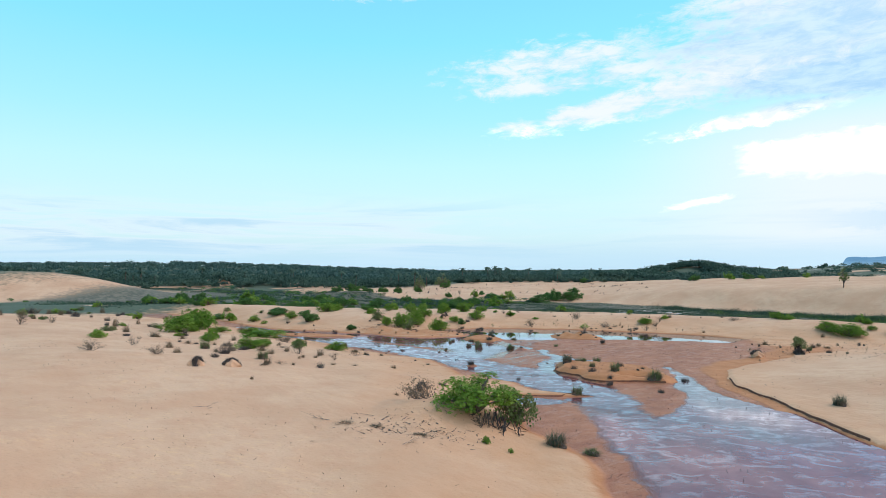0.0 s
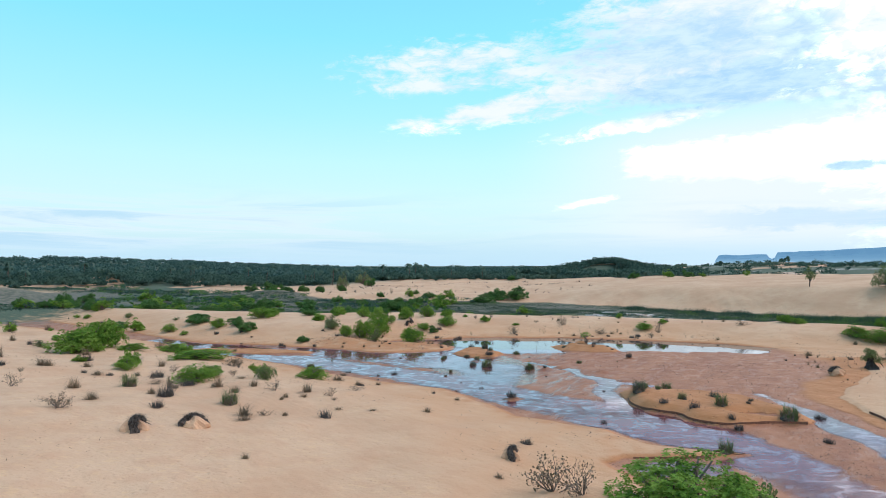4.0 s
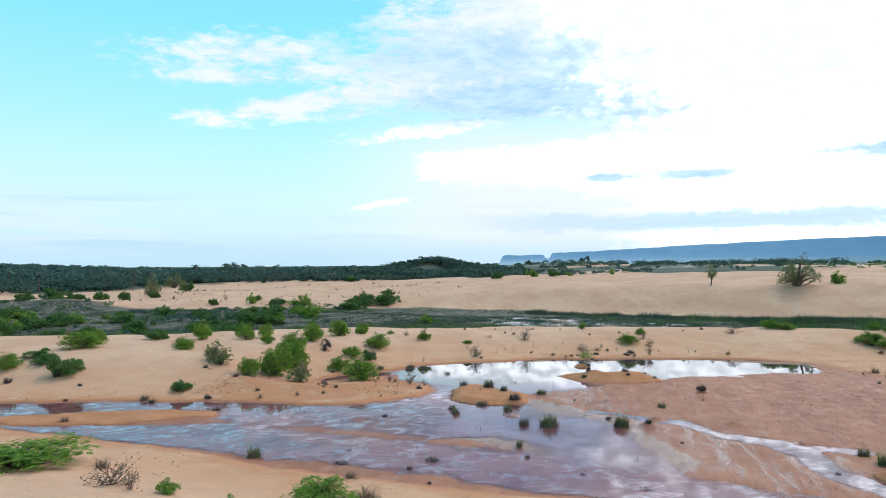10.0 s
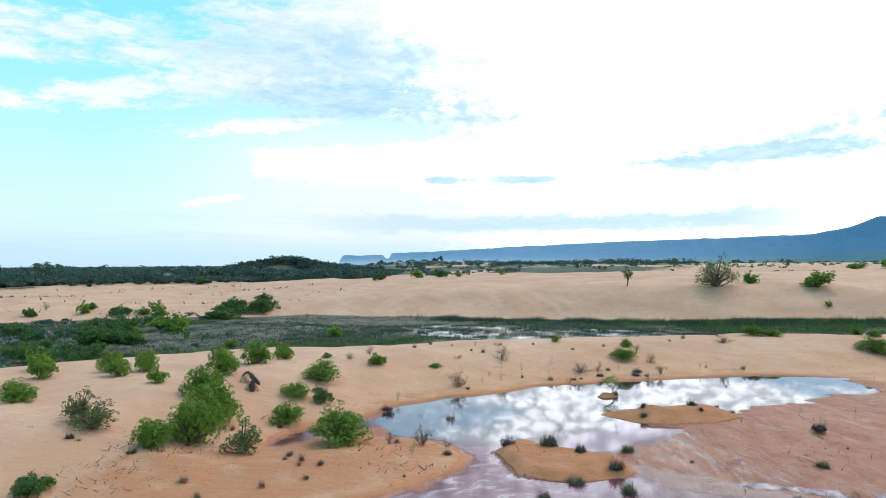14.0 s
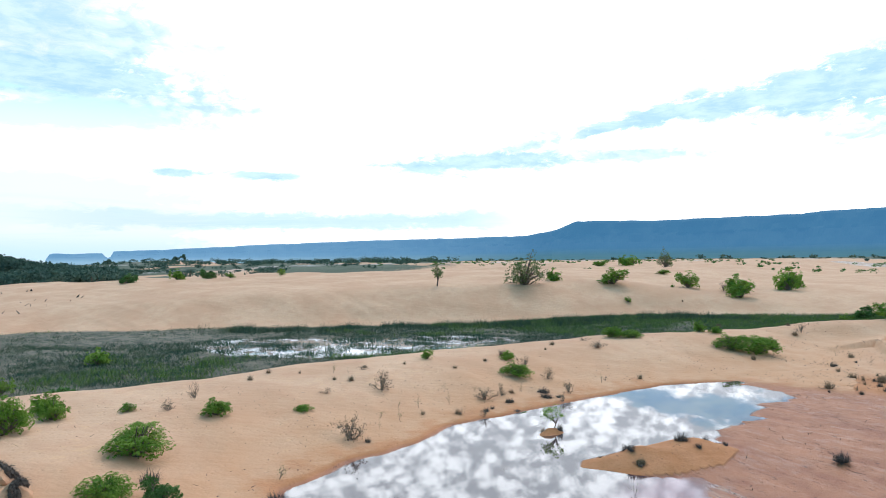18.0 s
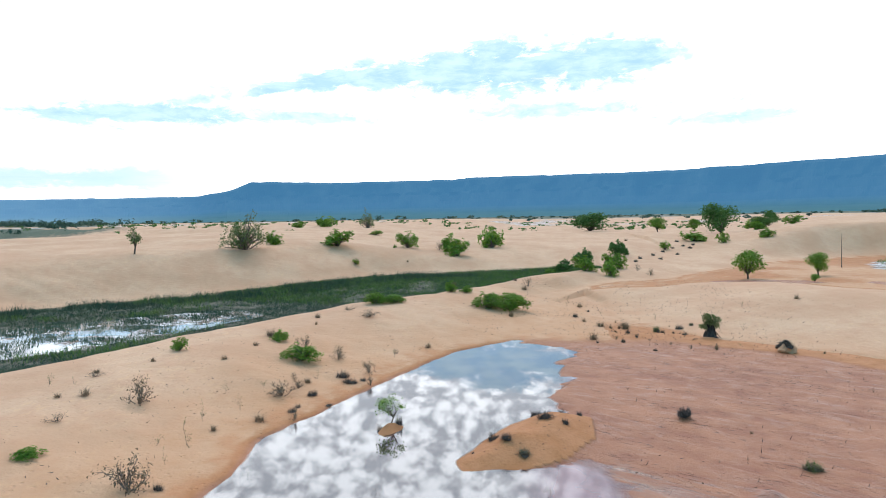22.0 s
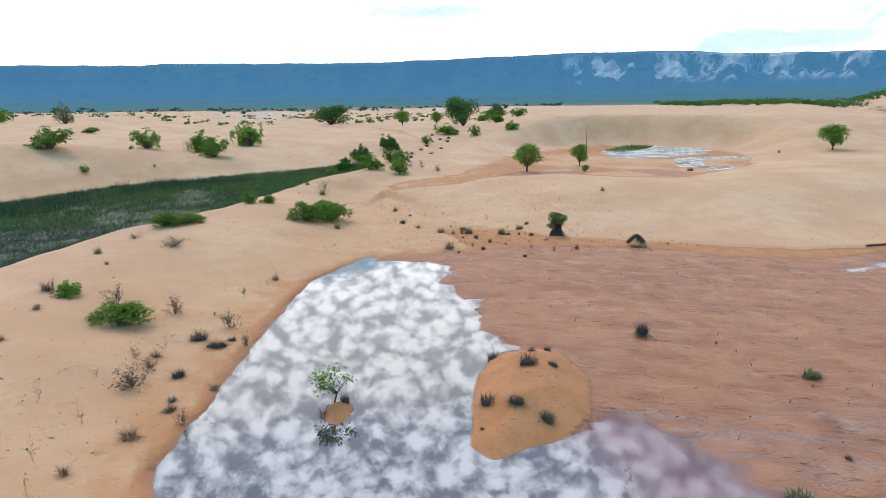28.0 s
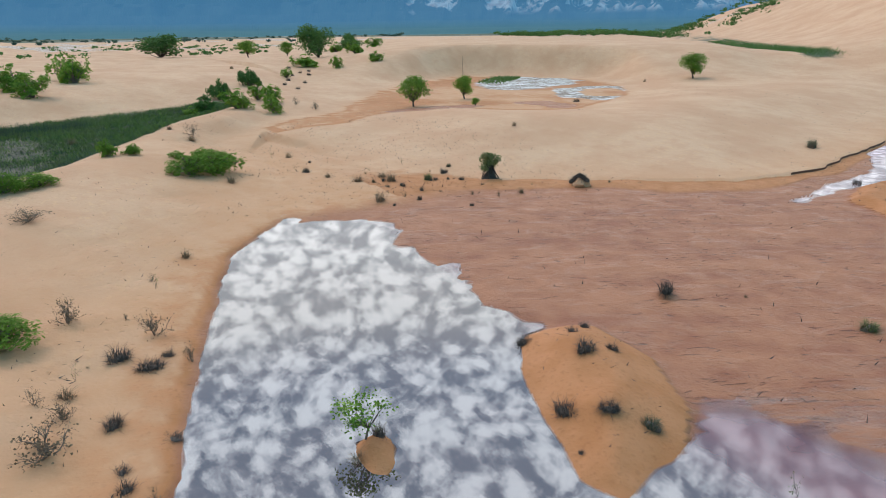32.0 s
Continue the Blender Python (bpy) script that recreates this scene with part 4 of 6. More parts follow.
def make_mesa():
    az = np.arange(19.8, 258, 0.2)
    rim = np.interp(az, [a for a, _ in RIM], [b for _, b in RIM])
    rim = rim + 0.035 * grain(az, az * 0, 1.3, 41) + 0.02 * grain(az, az * 0, 0.5, 42)
    dist = 2900 - 500 * sm(60, 150, az) + 60 * grain(az, az * 0, 5, 43)
    dist = np.where(az < 62, dist + 900 * sm(63, 58, az), dist)
    steps = [(-0.30, -0.004), (-0.2, 0.0), (-0.12, 0.10), (-0.075, 0.24), (-0.045, 0.42), (-0.024, 0.60), (-0.020, 0.66), (-0.012, 0.80), (-0.009, 0.93), (0.0, 1.0), (0.012, 1.0), (0.3, 0.96)]
    verts, faces = [], []
    ex, ey = -6.0, 60.0
    gully = grain(az, az * 0, 2.1, 44) * 0.6 + grain(az, az * 0, 0.8, 45) * 0.4
    for k, (f, h) in enumerate(steps):
        bite = 0.030 * gully * np.sin(np.pi * np.clip(h, 0, 1)) + 0.006 * grain(az, az * 0 + k * 3.7, 0.45, 46) * (0 < h < 1)
        r = dist * (1 + f + bite)
        z = np.tan(np.radians(rim)) * dist * h + 8 - 3 * (h <= 0)
        verts += np.stack([ex + r * np.sin(np.radians(az)), ey + r * np.cos(np.radians(az)), z], 1).tolist()
    m = len(az)
    for k in range(len(steps) - 1):
        for j in range(m - 1):
            faces.append((k * m + j, k * m + j + 1, (k + 1) * m + j + 1, (k + 1) * m + j))
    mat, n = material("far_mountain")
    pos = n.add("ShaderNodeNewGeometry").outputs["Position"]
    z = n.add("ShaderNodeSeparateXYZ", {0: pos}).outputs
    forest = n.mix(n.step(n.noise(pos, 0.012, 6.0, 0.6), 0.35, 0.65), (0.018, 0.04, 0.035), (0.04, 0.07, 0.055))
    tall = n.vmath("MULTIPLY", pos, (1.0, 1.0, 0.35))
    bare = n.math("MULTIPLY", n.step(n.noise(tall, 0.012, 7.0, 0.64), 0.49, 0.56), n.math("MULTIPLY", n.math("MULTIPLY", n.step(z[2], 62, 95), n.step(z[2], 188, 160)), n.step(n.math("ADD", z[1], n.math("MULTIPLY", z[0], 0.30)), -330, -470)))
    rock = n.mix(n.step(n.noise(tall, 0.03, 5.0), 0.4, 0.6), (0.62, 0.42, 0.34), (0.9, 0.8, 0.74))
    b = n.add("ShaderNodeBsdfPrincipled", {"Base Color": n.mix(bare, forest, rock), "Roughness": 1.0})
    # distance haze put in as blue glow, paler northward and at the foot
    haze_glow = n.add("ShaderNodeEmission", {"Color": n.mix(n.math("MULTIPLY", n.step(z[1], 1300, 3300, 0.0, 1.0), n.step(z[2], 70, 12, 0.66, 0.95)), n.mix(n.step(z[2], 8, 60), (0.09, 0.25, 0.33), (0.085, 0.27, 0.50)), n.mix(n.step(z[2], 45, 10), (0.29, 0.57, 0.88), (0.46, 0.74, 0.96))), "Strength": 0.98})
    n.add("ShaderNodeOutputMaterial", {0: n.add("ShaderNodeMixShader", {0: 0.70, 1: b, 2: haze_glow})})
    tagged(mesh_object("backdrop", verts, faces, mat), "long forested table mountain with pale cliffs, blue with painted haze", "mountain", kind="structure")


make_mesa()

# ---- plants ----
rng = np.random.default_rng(7)


def part(name, verts, faces, mat, parent, label=""):
    ob = mesh_object(name, verts, faces, mat)
    ob.parent = parent
    return tagged(ob, label)


def unit(v):
    return v / np.maximum(np.linalg.norm(v, axis=-1, keepdims=True), 1e-9)


def leaf_quads(at, out, size, droop=0.3, slim=0.5):
    """Small folded leaves at the points, facing outwards by chance."""
    k = len(at)
    nrm = unit(out + rng.normal(0, 0.75, (k, 3)) + (0, 0, 0.35))
    side = unit(np.cross(nrm, rng.normal(0, 1, (k, 3))))
    tip = np.cross(nrm, side)
    s = size * rng.uniform(0.6, 1.3, (k, 1))
    a = at - tip * s * 0.5
    b = at + side * s * slim + nrm * s * 0.12
    c = at + tip * s * 0.55 - (0, 0, 1) * s * droop
    d = at - side * s * slim + nrm * s * 0.12
    return np.stack([a, b, c, d], 1).reshape(-1, 3), np.arange(4 * k).reshape(-1, 4)


def crown(blobs, count, size, fill=0.55, slim=0.5, under=0.8):
    """Leaves over a heap of ellipsoids (x, y, z, rx, ry, rz)."""
    blobs = np.asarray(blobs, float)
    area = (blobs[:, 3] * blobs[:, 4] + blobs[:, 4] * blobs[:, 5] + blobs[:, 3] * blobs[:, 5])
    pick = rng.choice(len(blobs), count, p=area / area.sum())
    way = unit(rng.normal(0, 1, (count, 3)))
    way[:, 2] = np.where(way[:, 2] < -under, -way[:, 2], way[:, 2])
    rad = 1 - (1 - fill) * rng.random((count, 1)) ** 1.6 + rng.normal(0, 0.14, (count, 1))
    at = blobs[pick, :3] + way * blobs[pick, 3:] * rad
    at[:, 2] = np.abs(at[:, 2])
    return leaf_quads(at, way, size, slim=slim)


def rosettes(blobs, count, size, per=8):
    """Whorls of oval leaves at the twig ends over a heap of ellipsoids, turned up to the light."""
    blobs = np.asarray(blobs, float)
    area = blobs[:, 3] * blobs[:, 4]
    pick = rng.choice(len(blobs), count, p=area / area.sum())
    way = unit(rng.normal(0, 1, (count, 3)) + (0, 0, 0.35))
    at = blobs[pick, :3] + way * blobs[pick, 3:] * rng.uniform(0.7, 1.12, (count, 1))
    at[:, 2] = np.abs(at[:, 2])
    axis_ = unit(way + (0, 0, 0.7) + rng.normal(0, 0.25, (count, 3)))
    u = unit(np.cross(axis_, rng.normal(0, 1, (count, 3))))
    v = np.cross(axis_, u)
    turn = np.arange(per)[None, :] * (2 * math.pi / per) + rng.uniform(0, 6.28, (count, 1)) + rng.normal(0, 0.25, (count, per))
    lift = rng.uniform(-0.1, 0.85, (count, per))
    radial = np.cos(turn)[..., None] * u[:, None] + np.sin(turn)[..., None] * v[:, None]
    way2 = radial * np.cos(lift)[..., None] + axis_[:, None] * np.sin(lift)[..., None]
    side = np.cross(way2, axis_[:, None])
    side = side / np.maximum(np.linalg.norm(side, axis=-1, keepdims=True), 1e-6)
    s = size * rng.uniform(0.7, 1.25, (count, per, 1))
    base = at[:, None] + way2 * s * 0.12
    mid = at[:, None] + way2 * s * 0.66 + axis_[:, None] * s * 0.06
    tip = at[:, None] + way2 * s * 1.05 - np.array([0, 0, 0.12]) * s
    quads = np.stack([base, mid - side * s * 0.25, tip, mid + side * s * 0.25], 2).reshape(-1, 3)
    return quads, np.arange(len(quads)).reshape(-1, 4)


def tube(path, r0, r1, sides=5):
    path = np.asarray(path, float)
    verts, faces = [], []
    for k, p in enumerate(path):
        t = unit((path[min(k + 1, len(path) - 1)] - path[max(k - 1, 0)])[None])[0]
        u = unit(np.cross(t, (0.31, 0.95, 0.1))[None])[0]
        v = np.cross(t, u)
        r = r0 + (r1 - r0) * k / (len(path) - 1)
        for j in range(sides):
            a = 2 * math.pi * j / sides
            verts.append(p + r * (math.cos(a) * u + math.sin(a) * v))
    for k in range(len(path) - 1):
        for j in range(sides):
            faces.append((k * sides + j, k * sides + (j + 1) % sides, (k + 1) * sides + (j + 1) % sides, (k + 1) * sides + j))
    faces.append(tuple(range(len(path) * sides - sides, len(path) * sides)))
    return verts, faces


def gather(pieces):
    verts, faces, n = [], [], 0
    for v, f in pieces:
        verts += [tuple(p) for p in v]
        faces += [tuple(i + n for i in face) for face in f]
        n += len(v)
    return verts, faces


def limb(start, way, length, bends=4, wander=0.25, rise=0.0):
    p, w, out = np.array(start, float), unit(np.array(way, float)[None])[0], []
    for _ in range(bends + 1):
        out.append(p.copy())
        w = unit((w + rng.normal(0, wander, 3) + (0, 0, rise))[None])[0]
        p = p + w * length / bends
    return np.array(out)


def twigs(start, way, length, radius, depth, pieces, ends, wander=0.28, fork=3, sides=4):
    path = limb(start, way, length, 3, wander, 0.06)
    pieces.append(tube(path, radius, radius * 0.55, sides))
    if depth == 0:
        ends.append(path[-1])
        ends.append(path[-2])
        return
    for _ in range(fork):
        k = rng.integers(1, 4)
        w = unit((path[-1] - path[0])[None])[0] + rng.normal(0, 0.55, 3)
        twigs(path[k], w, length * rng.uniform(0.5, 0.75), radius * 0.55, depth - 1, pieces, ends, wander, fork, 3)


def root(name, label, category, group=""):
    return tagged(new(name), label, category, group)


def leafy_bush(size, leaves, mat, label, name="bush", leaf=0.085, wide=0.55, tall=0.62, lumps=9, group="bushes on the sand", broad=0):
    """A low spreading bush one unit wide times size; its foot is at the origin."""
    r = root(name, label, "bush", group)
    blobs = []
    tops = [(rng.uniform(0, 6.28), rng.uniform(0.12, 0.30), rng.uniform(0.65, 1.0)) for _ in range(4)]
    for k in range(lumps * 3):
        a, q = rng.uniform(0, 6.28), math.sqrt(rng.random()) * 0.42
        x, y = q * math.cos(a), q * math.sin(a)
        dome = max(tall * h * (1 - (math.hypot(x - 0.6 * w * math.cos(b), y - 0.6 * w * math.sin(b)) / 0.44) ** 2) for b, w, h in tops)
        s = rng.uniform(0.055, 0.125)
        blobs.append((x, y, max(dome, 0.05) * rng.uniform(0.35, 1.0), s, s, s * rng.uniform(0.7, 1.1)))
    for k in range(6):
        a, q, s = rng.uniform(0, 6.28), math.sqrt(rng.random()) * 0.24, rng.uniform(0.12, 0.19)
        blobs.append((q * math.cos(a), q * math.sin(a), tall * 0.30, s, s, tall * 0.34))
    blobs = np.array(blobs) * size
    stems, ends = [], []
    for b in blobs:
        mid = b[:3] * (0.3, 0.3, 0.5) + rng.normal(0, 0.02 * size, 3)
        stems.append(tube([(b[0] * 0.05, b[1] * 0.05, -0.05 * size), mid, b[:3] * (0.85, 0.85, 1)], 0.012 * size + 0.006, 0.004 * size + 0.002, 4))
    part("stem_clump", *gather(stems), TWIG, r, "thin brown stems")
    part("foliage", *(rosettes(blobs, leaves // broad, leaf, broad) if broad else crown(blobs, leaves, leaf)), mat, r)
    return r


def sparse_bush(size, label, mat, twig_mat=None, leaf=0.08, per=5, group="shrubs on the sand", stalks=7, depth=2, spread=0.9, thick=1.0):
    """A thin shrub: forking stems with few leaves at their ends."""
    r = root("shrub", label, "shrub", group)
    pieces, ends = [], []
    for _ in range(stalks):
        w = np.array([rng.normal(0, spread), rng.normal(0, spread), 1.0])
        twigs((rng.normal(0, 0.03 * size), rng.normal(0, 0.03 * size), -0.03 * size), w, size * rng.uniform(0.32, 0.5), (0.012 * size + 0.003) * thick, depth, pieces, ends)
    part("stem_clump", *gather(pieces), twig_mat or TWIG, r)
    ends = np.repeat(np.array(ends), per, 0) if per else np.zeros((0, 3))
    if per:
        ends = ends + rng.normal(0, 0.05 * size, ends.shape)
        part("leaf_sprays", *leaf_quads(ends, unit(ends), leaf), mat, r)
    return r


def blades(count, spread, length, width, lean=0.5, bend=0.35):
    a, q = rng.uniform(0, 6.28, count), np.sqrt(rng.random(count)) * spread
    foot = np.stack([q * np.cos(a), q * np.sin(a), -0.03 + np.zeros(count)], 1)
    h = length * rng.uniform(0.55, 1.15, count)
    b = a + rng.normal(0, 0.9, count)
    tilt = np.abs(rng.normal(0, lean, count))
    way = np.stack([np.cos(b) * np.sin(tilt), np.sin(b) * np.sin(tilt), np.cos(tilt)], 1)
    mid = foot + way * (h * 0.55)[:, None]
    tip = foot + way * h[:, None] + np.stack([np.cos(b), np.sin(b), -0.6 + np.zeros(count)], 1) * (h * bend)[:, None]
    s = np.stack([-np.sin(b), np.cos(b), np.zeros(count)], 1) * (width * rng.uniform(0.6, 1.2, count))[:, None]
    v = np.stack([foot - s, foot + s, mid + s * 0.8, mid - s * 0.8, tip], 1).reshape(-1, 3)
    i = np.arange(count)[:, None] * 5
    return v, np.concatenate([i + np.array([0, 1, 2, 3]), i + np.array([3, 2, 4, 4])], 0)[:, :4]


def blade_mesh(v, f):
    """Quads and their triangular tips as face lists."""
    half = len(f) // 2
    return v, [tuple(q) for q in f[:half].tolist()] + [tuple(q[:3]) for q in f[half:].tolist()]


def grass_tuft(size, label, mat, count=130, name="grass_tuft", lean=0.45, dead=0.35, dead_mat=None, group="tufts in the wash", clod=0.0):
    r = root(name, label, "grass", group)
    dead_mat = dead_mat or DEAD
    part("grass_clump", *blade_mesh(*blades(count, (0.30 if clod else 0.22) * size, (0.42 if clod else 0.62) * size, 0.009 * size, lean)), mat, r)
    v, f = blades(int(count * dead) + 12, 0.34 * size, 0.30 * size, 0.010 * size, 0.95)
    part("dead_grass", *blade_mesh(v * (1.25, 0.7, 1.0), f), dead_mat, r, "dead blades at the foot")
    if clod:
        v, f = earth_lump(clod * size, 0.34)
        part("root_clod", [(x * 1.25, y * 0.75, z) for x, y, z in v], f, DEAD_EARTH, r, "dark clod of roots")
    return r


def earth_lump(size, tall, lean=0.0):
    bm = bmesh.new()
    bmesh.ops.create_icosphere(bm, subdivisions=3, radius=0.5 * size)
    for v in bm.verts:
        p = v.co
        k = 1 + 0.35 * noise.noise(p * (3.2 / size) + Vector((size * 9, tall, 0))) + 0.12 * noise.noise(p * (9 / size))
        taper = 1.0 - 0.35 * max(p.z / (0.5 * size), 0)
        v.co = Vector((p.x * k * taper + lean * max(p.z, 0), p.y * k * taper, p.z * tall * k))
    vs = [tuple(v.co) for v in bm.verts]
    fs = [tuple(v.index for v in f.verts) for f in bm.faces]
    bm.free()
    return vs, fs


def tussock(size, label, lean=0.3, count=170, group="dead tussocks on the sand"):
    """A clump of dead grass that slumps over a lump of earth laid bare by the wind."""
    r = root("dead_tussock", label, "tussock", group)
    part("sand_lump", *earth_lump(size * 1.0, 0.78, lean * 0.4), SAND, r, "heap of bare orange sand")
    # a mat of roots that arches over the lump from the ground to its top and down again
    arch, lumps = [], []
    for k in range(13):
        s = k / 12
        arch.append(np.array([(-0.46 + 0.84 * s) * size, (0.12 * math.sin(5 * s) - 0.20 + 0.12 * s) * size, (0.36 * math.sin(math.pi * (0.02 + 0.82 * s)) ** 0.9) * size]))
    for k, p in enumerate(arch):
        v, f = earth_lump(size * rng.uniform(0.20, 0.36), 0.7)
        lumps.append(([np.array(q) + p + rng.normal(0, 0.025 * size, 3) for q in v], f))
    part("root_mat", *gather(lumps), DEAD_EARTH, r, "dark arching mat of dead roots")
    v, f = blades(count * 2, 0.10 * size, 0.24 * size, 0.011 * size, 1.35, 0.9)
    at = np.array(arch)[rng.integers(0, len(arch), count * 2)].repeat(5, 0)
    v = v + at + (0, -0.03 * size, 0.06 * size)
    v[:, 2] = np.maximum(v[:, 2], -0.02)
    part("dead_grass", *blade_mesh(v, f), DEAD, r)
    for _ in range(3):
        path = limb(arch[rng.integers(4, 12)], (rng.normal(0, 1), -0.8, -0.3), 0.5 * size, 4, 0.25)
        path[:, 2] = np.maximum(path[:, 2], 0)
        part("root", *tube(path, 0.022 * size, 0.008 * size, 4), DEAD_EARTH, r)
    return r


def small_tree(height, width, trunk, leaves, mat, label, leaf=0.11, gap=0.5, name="tree", lumps=14, group="", leanx=0.0, flat=0.75, stout=1.0):
    r = root(name, label, "tree", group)
    pieces, ends, blobs = [], [], []
    base = limb((0, 0, -0.1), (leanx, 0, 1), trunk + 0.1, 4, 0.10, 0.2)
    pieces.append(tube(base, 0.035 * height * stout, 0.022 * height * stout, 7))
    mid = (trunk + height) / 2
    for k in range(lumps):
        w = unit(rng.normal(0, 1, (1, 3)))[0]
        w = w * rng.uniform(0.5, 1.0) ** 0.4
        c = np.array([w[0] * width * 0.30, w[1] * width * 0.30, mid - 0.04 * height + w[2] * (height - trunk) * 0.36])
        s = width * rng.uniform(0.16, 0.24)
        blobs.append((*c, s, s, s * flat))
        path = np.array([base[-2], (base[-1] + c) / 2 + rng.normal(0, 0.04 * width, 3), c])
        pieces.append(tube(path, 0.014 * height * stout, 0.004 * height * stout, 5))
    stem = part("trunk", *pieces[0], BARK, r, "thin dark trunk")
    for v, f in pieces[1:]:
        part("limb", v, f, BARK, stem)
    part("crown", *crown(blobs, leaves, leaf, gap), mat, r)
    return r


def palm(height, label):
    r = root("palm", label, "palm", "palms at the edge of the woods")
    path = limb((0, 0, -0.2), (0.05, 0.02, 1), height, 5, 0.03, 0.2)
    part("trunk", *tube(path, 0.16, 0.11, 7), BARK, r)
    top = path[-1]
    for k in range(13):
        a, e = 2 * math.pi * k / 13 + rng.normal(0, 0.15), rng.uniform(0.1, 1.1)
        w = np.array([math.cos(a), math.sin(a), math.tan(e) * 0.6])
        rib, n = [], 7
        for j in range(n + 1):
            s = j / n
            rib.append(top + w * s * 1.7 - np.array([0, 0, 1.6]) * s * s)
        rib = np.array(rib)
        side = np.array([-math.sin(a), math.cos(a), 0])
        v, f = [], []
        for j in range(n):
            wd = 0.42 * math.sin(math.pi * (0.12 + 0.86 * j / n))
            for sgn in (-1, 1):
                b = len(v)
                v += [rib[j], rib[j + 1], rib[j + 1] + side * sgn * wd - (0, 0, 0.25 * wd) + (rib[j + 1] - rib[j]) * 0.4, rib[j] + side * sgn * wd * 0.9 - (0, 0, 0.25 * wd) + (rib[j + 1] - rib[j]) * 0.25]
                f.append((b, b + 1, b + 2, b + 3))
        part("frond", v, f, WOODS, r)
    return r


def fallen_branch(size, label):
    pieces, ends = [], []
    twigs((0, 0, 0.03), (1, 0.1, 0.08), size * 0.6, 0.016 * size + 0.006, 2, pieces, ends, 0.2, 2)
    v, f = gather(pieces)
    v = [(x, y, max(z * 0.35 + 0.03, 0.01)) for x, y, z in v]
    return tagged(mesh_object("fallen_branch", v, f, TWIG), label, "branch", "fallen branches on the sand")


MASTERS = {
    "leafy": [leafy_bush(1.0, 4000, LEAF, "bright green leafy bush growing low on the sand", leaf=0.05, tall=t, lumps=m, broad=8) for t, m in ((0.60, 9), (0.75, 11), (0.5, 8))],
    "large": [leafy_bush(1.0, 14400, LEAF, "large spreading bright green bush on a sand mound", leaf=0.026, tall=t, lumps=m, broad=8) for t, m in ((0.62, 16), (0.78, 18))],
    "far_leafy": [leafy_bush(1.0, 1400, LEAF, "bright green rounded bush on the dune", leaf=0.085, tall=t, lumps=m, broad=7) for t, m in ((0.7, 10), (0.85, 12))],
    "dark": [leafy_bush(1.0, 2400, LEAF_DARK, "dark green dense bush on the sand", leaf=0.05, tall=t, lumps=m) for t, m in ((0.72, 11), (0.6, 13))],
    "olive": [leafy_bush(1.0, 1100, LEAF_OLIVE, "thin olive-green bush with open stems", leaf=0.045, tall=t, lumps=m) for t, m in ((0.75, 10), (0.6, 9))],
    "twiggy": [sparse_bush(1.0, "bare dry shrub with fine grey-brown twigs", DRY, per=p, leaf=0.045, stalks=9) for p in (1, 2, 1)],
    "sprout": [sparse_bush(1.0, "thin upright seedling with a few leaves", LEAF_OLIVE, per=1, leaf=0.042, stalks=k, depth=2, spread=0.55, thick=0.55, group="seedlings on the sand") for k in (2, 3, 2)],
    "dry": [grass_tuft(1.0, "low tuft of dry brown stalks on the sand", DRY, 170, lean=1.05, dead_mat=DRY, group="dry tufts on the sand") for _ in range(3)],
    "grass": [grass_tuft(1.0, "grey-green grass tuft standing in wet mud", m, 340, lean=1.15, dead=0.9, dead_mat=DRY, clod=0.72) for m in (GRASS_GREY, GRASS_GREEN, LEAF_OLIVE)],
    "tuft": [grass_tuft(1.0, "small dark dead grass tuft on a mud mound", DEAD, n, lean=b, dead=1.2, clod=0.46) for n, b in ((120, 1.0), (90, 0.85), (150, 1.15))],
    "stump": [tussock(1.0, "dark dead tussock slumped over a lump of bare earth", k) for k in (0.35, 0.1)],
    "tree": [small_tree(1.0, 1.0, 0.24, 3000, LEAF, "small round-crowned green tree with a thin trunk", leaf=0.042, lumps=22, flat=0.95)],
    "darktree": [small_tree(1.0, 1.25, 0.04, 3600, LEAF_DARK, "dense dark green tree with a low wide crown", leaf=0.045, lumps=20)],
    "thintree": [small_tree(1.0, 0.7, 0.3, 420, LEAF_OLIVE, "thin upright tree with sparse leaves on the dune", leaf=0.05, gap=0.2)],
    "opentree": [leafy_bush(1.0, 2400, LEAF_OLIVE, "wide shrubby tree with grey-green leaves and dark stems", name="shrubby_tree", leaf=0.026, tall=0.85, lumps=14, group="")],
    "sapling": [small_tree(1.0, 0.95, 0.30, 620, LEAF, "young sapling with fresh green leaves", leaf=0.04, gap=0.12, name="sapling", lumps=15, stout=0.55)],
}
LAST, EXTENT = {}, {}


def extent(form):
    """How wide and tall a plant's form is, but for its longest tips."""
    if form.name not in EXTENT:
        v = np.concatenate([np.reshape([c for p in o.data.vertices for c in p.co], (-1, 3)) for o in form.children])
        EXTENT[form.name] = (2 * np.percentile(np.hypot(v[:, 0], v[:, 1]), 94), np.percentile(v[:, 2], 96))
    return EXTENT[form.name]


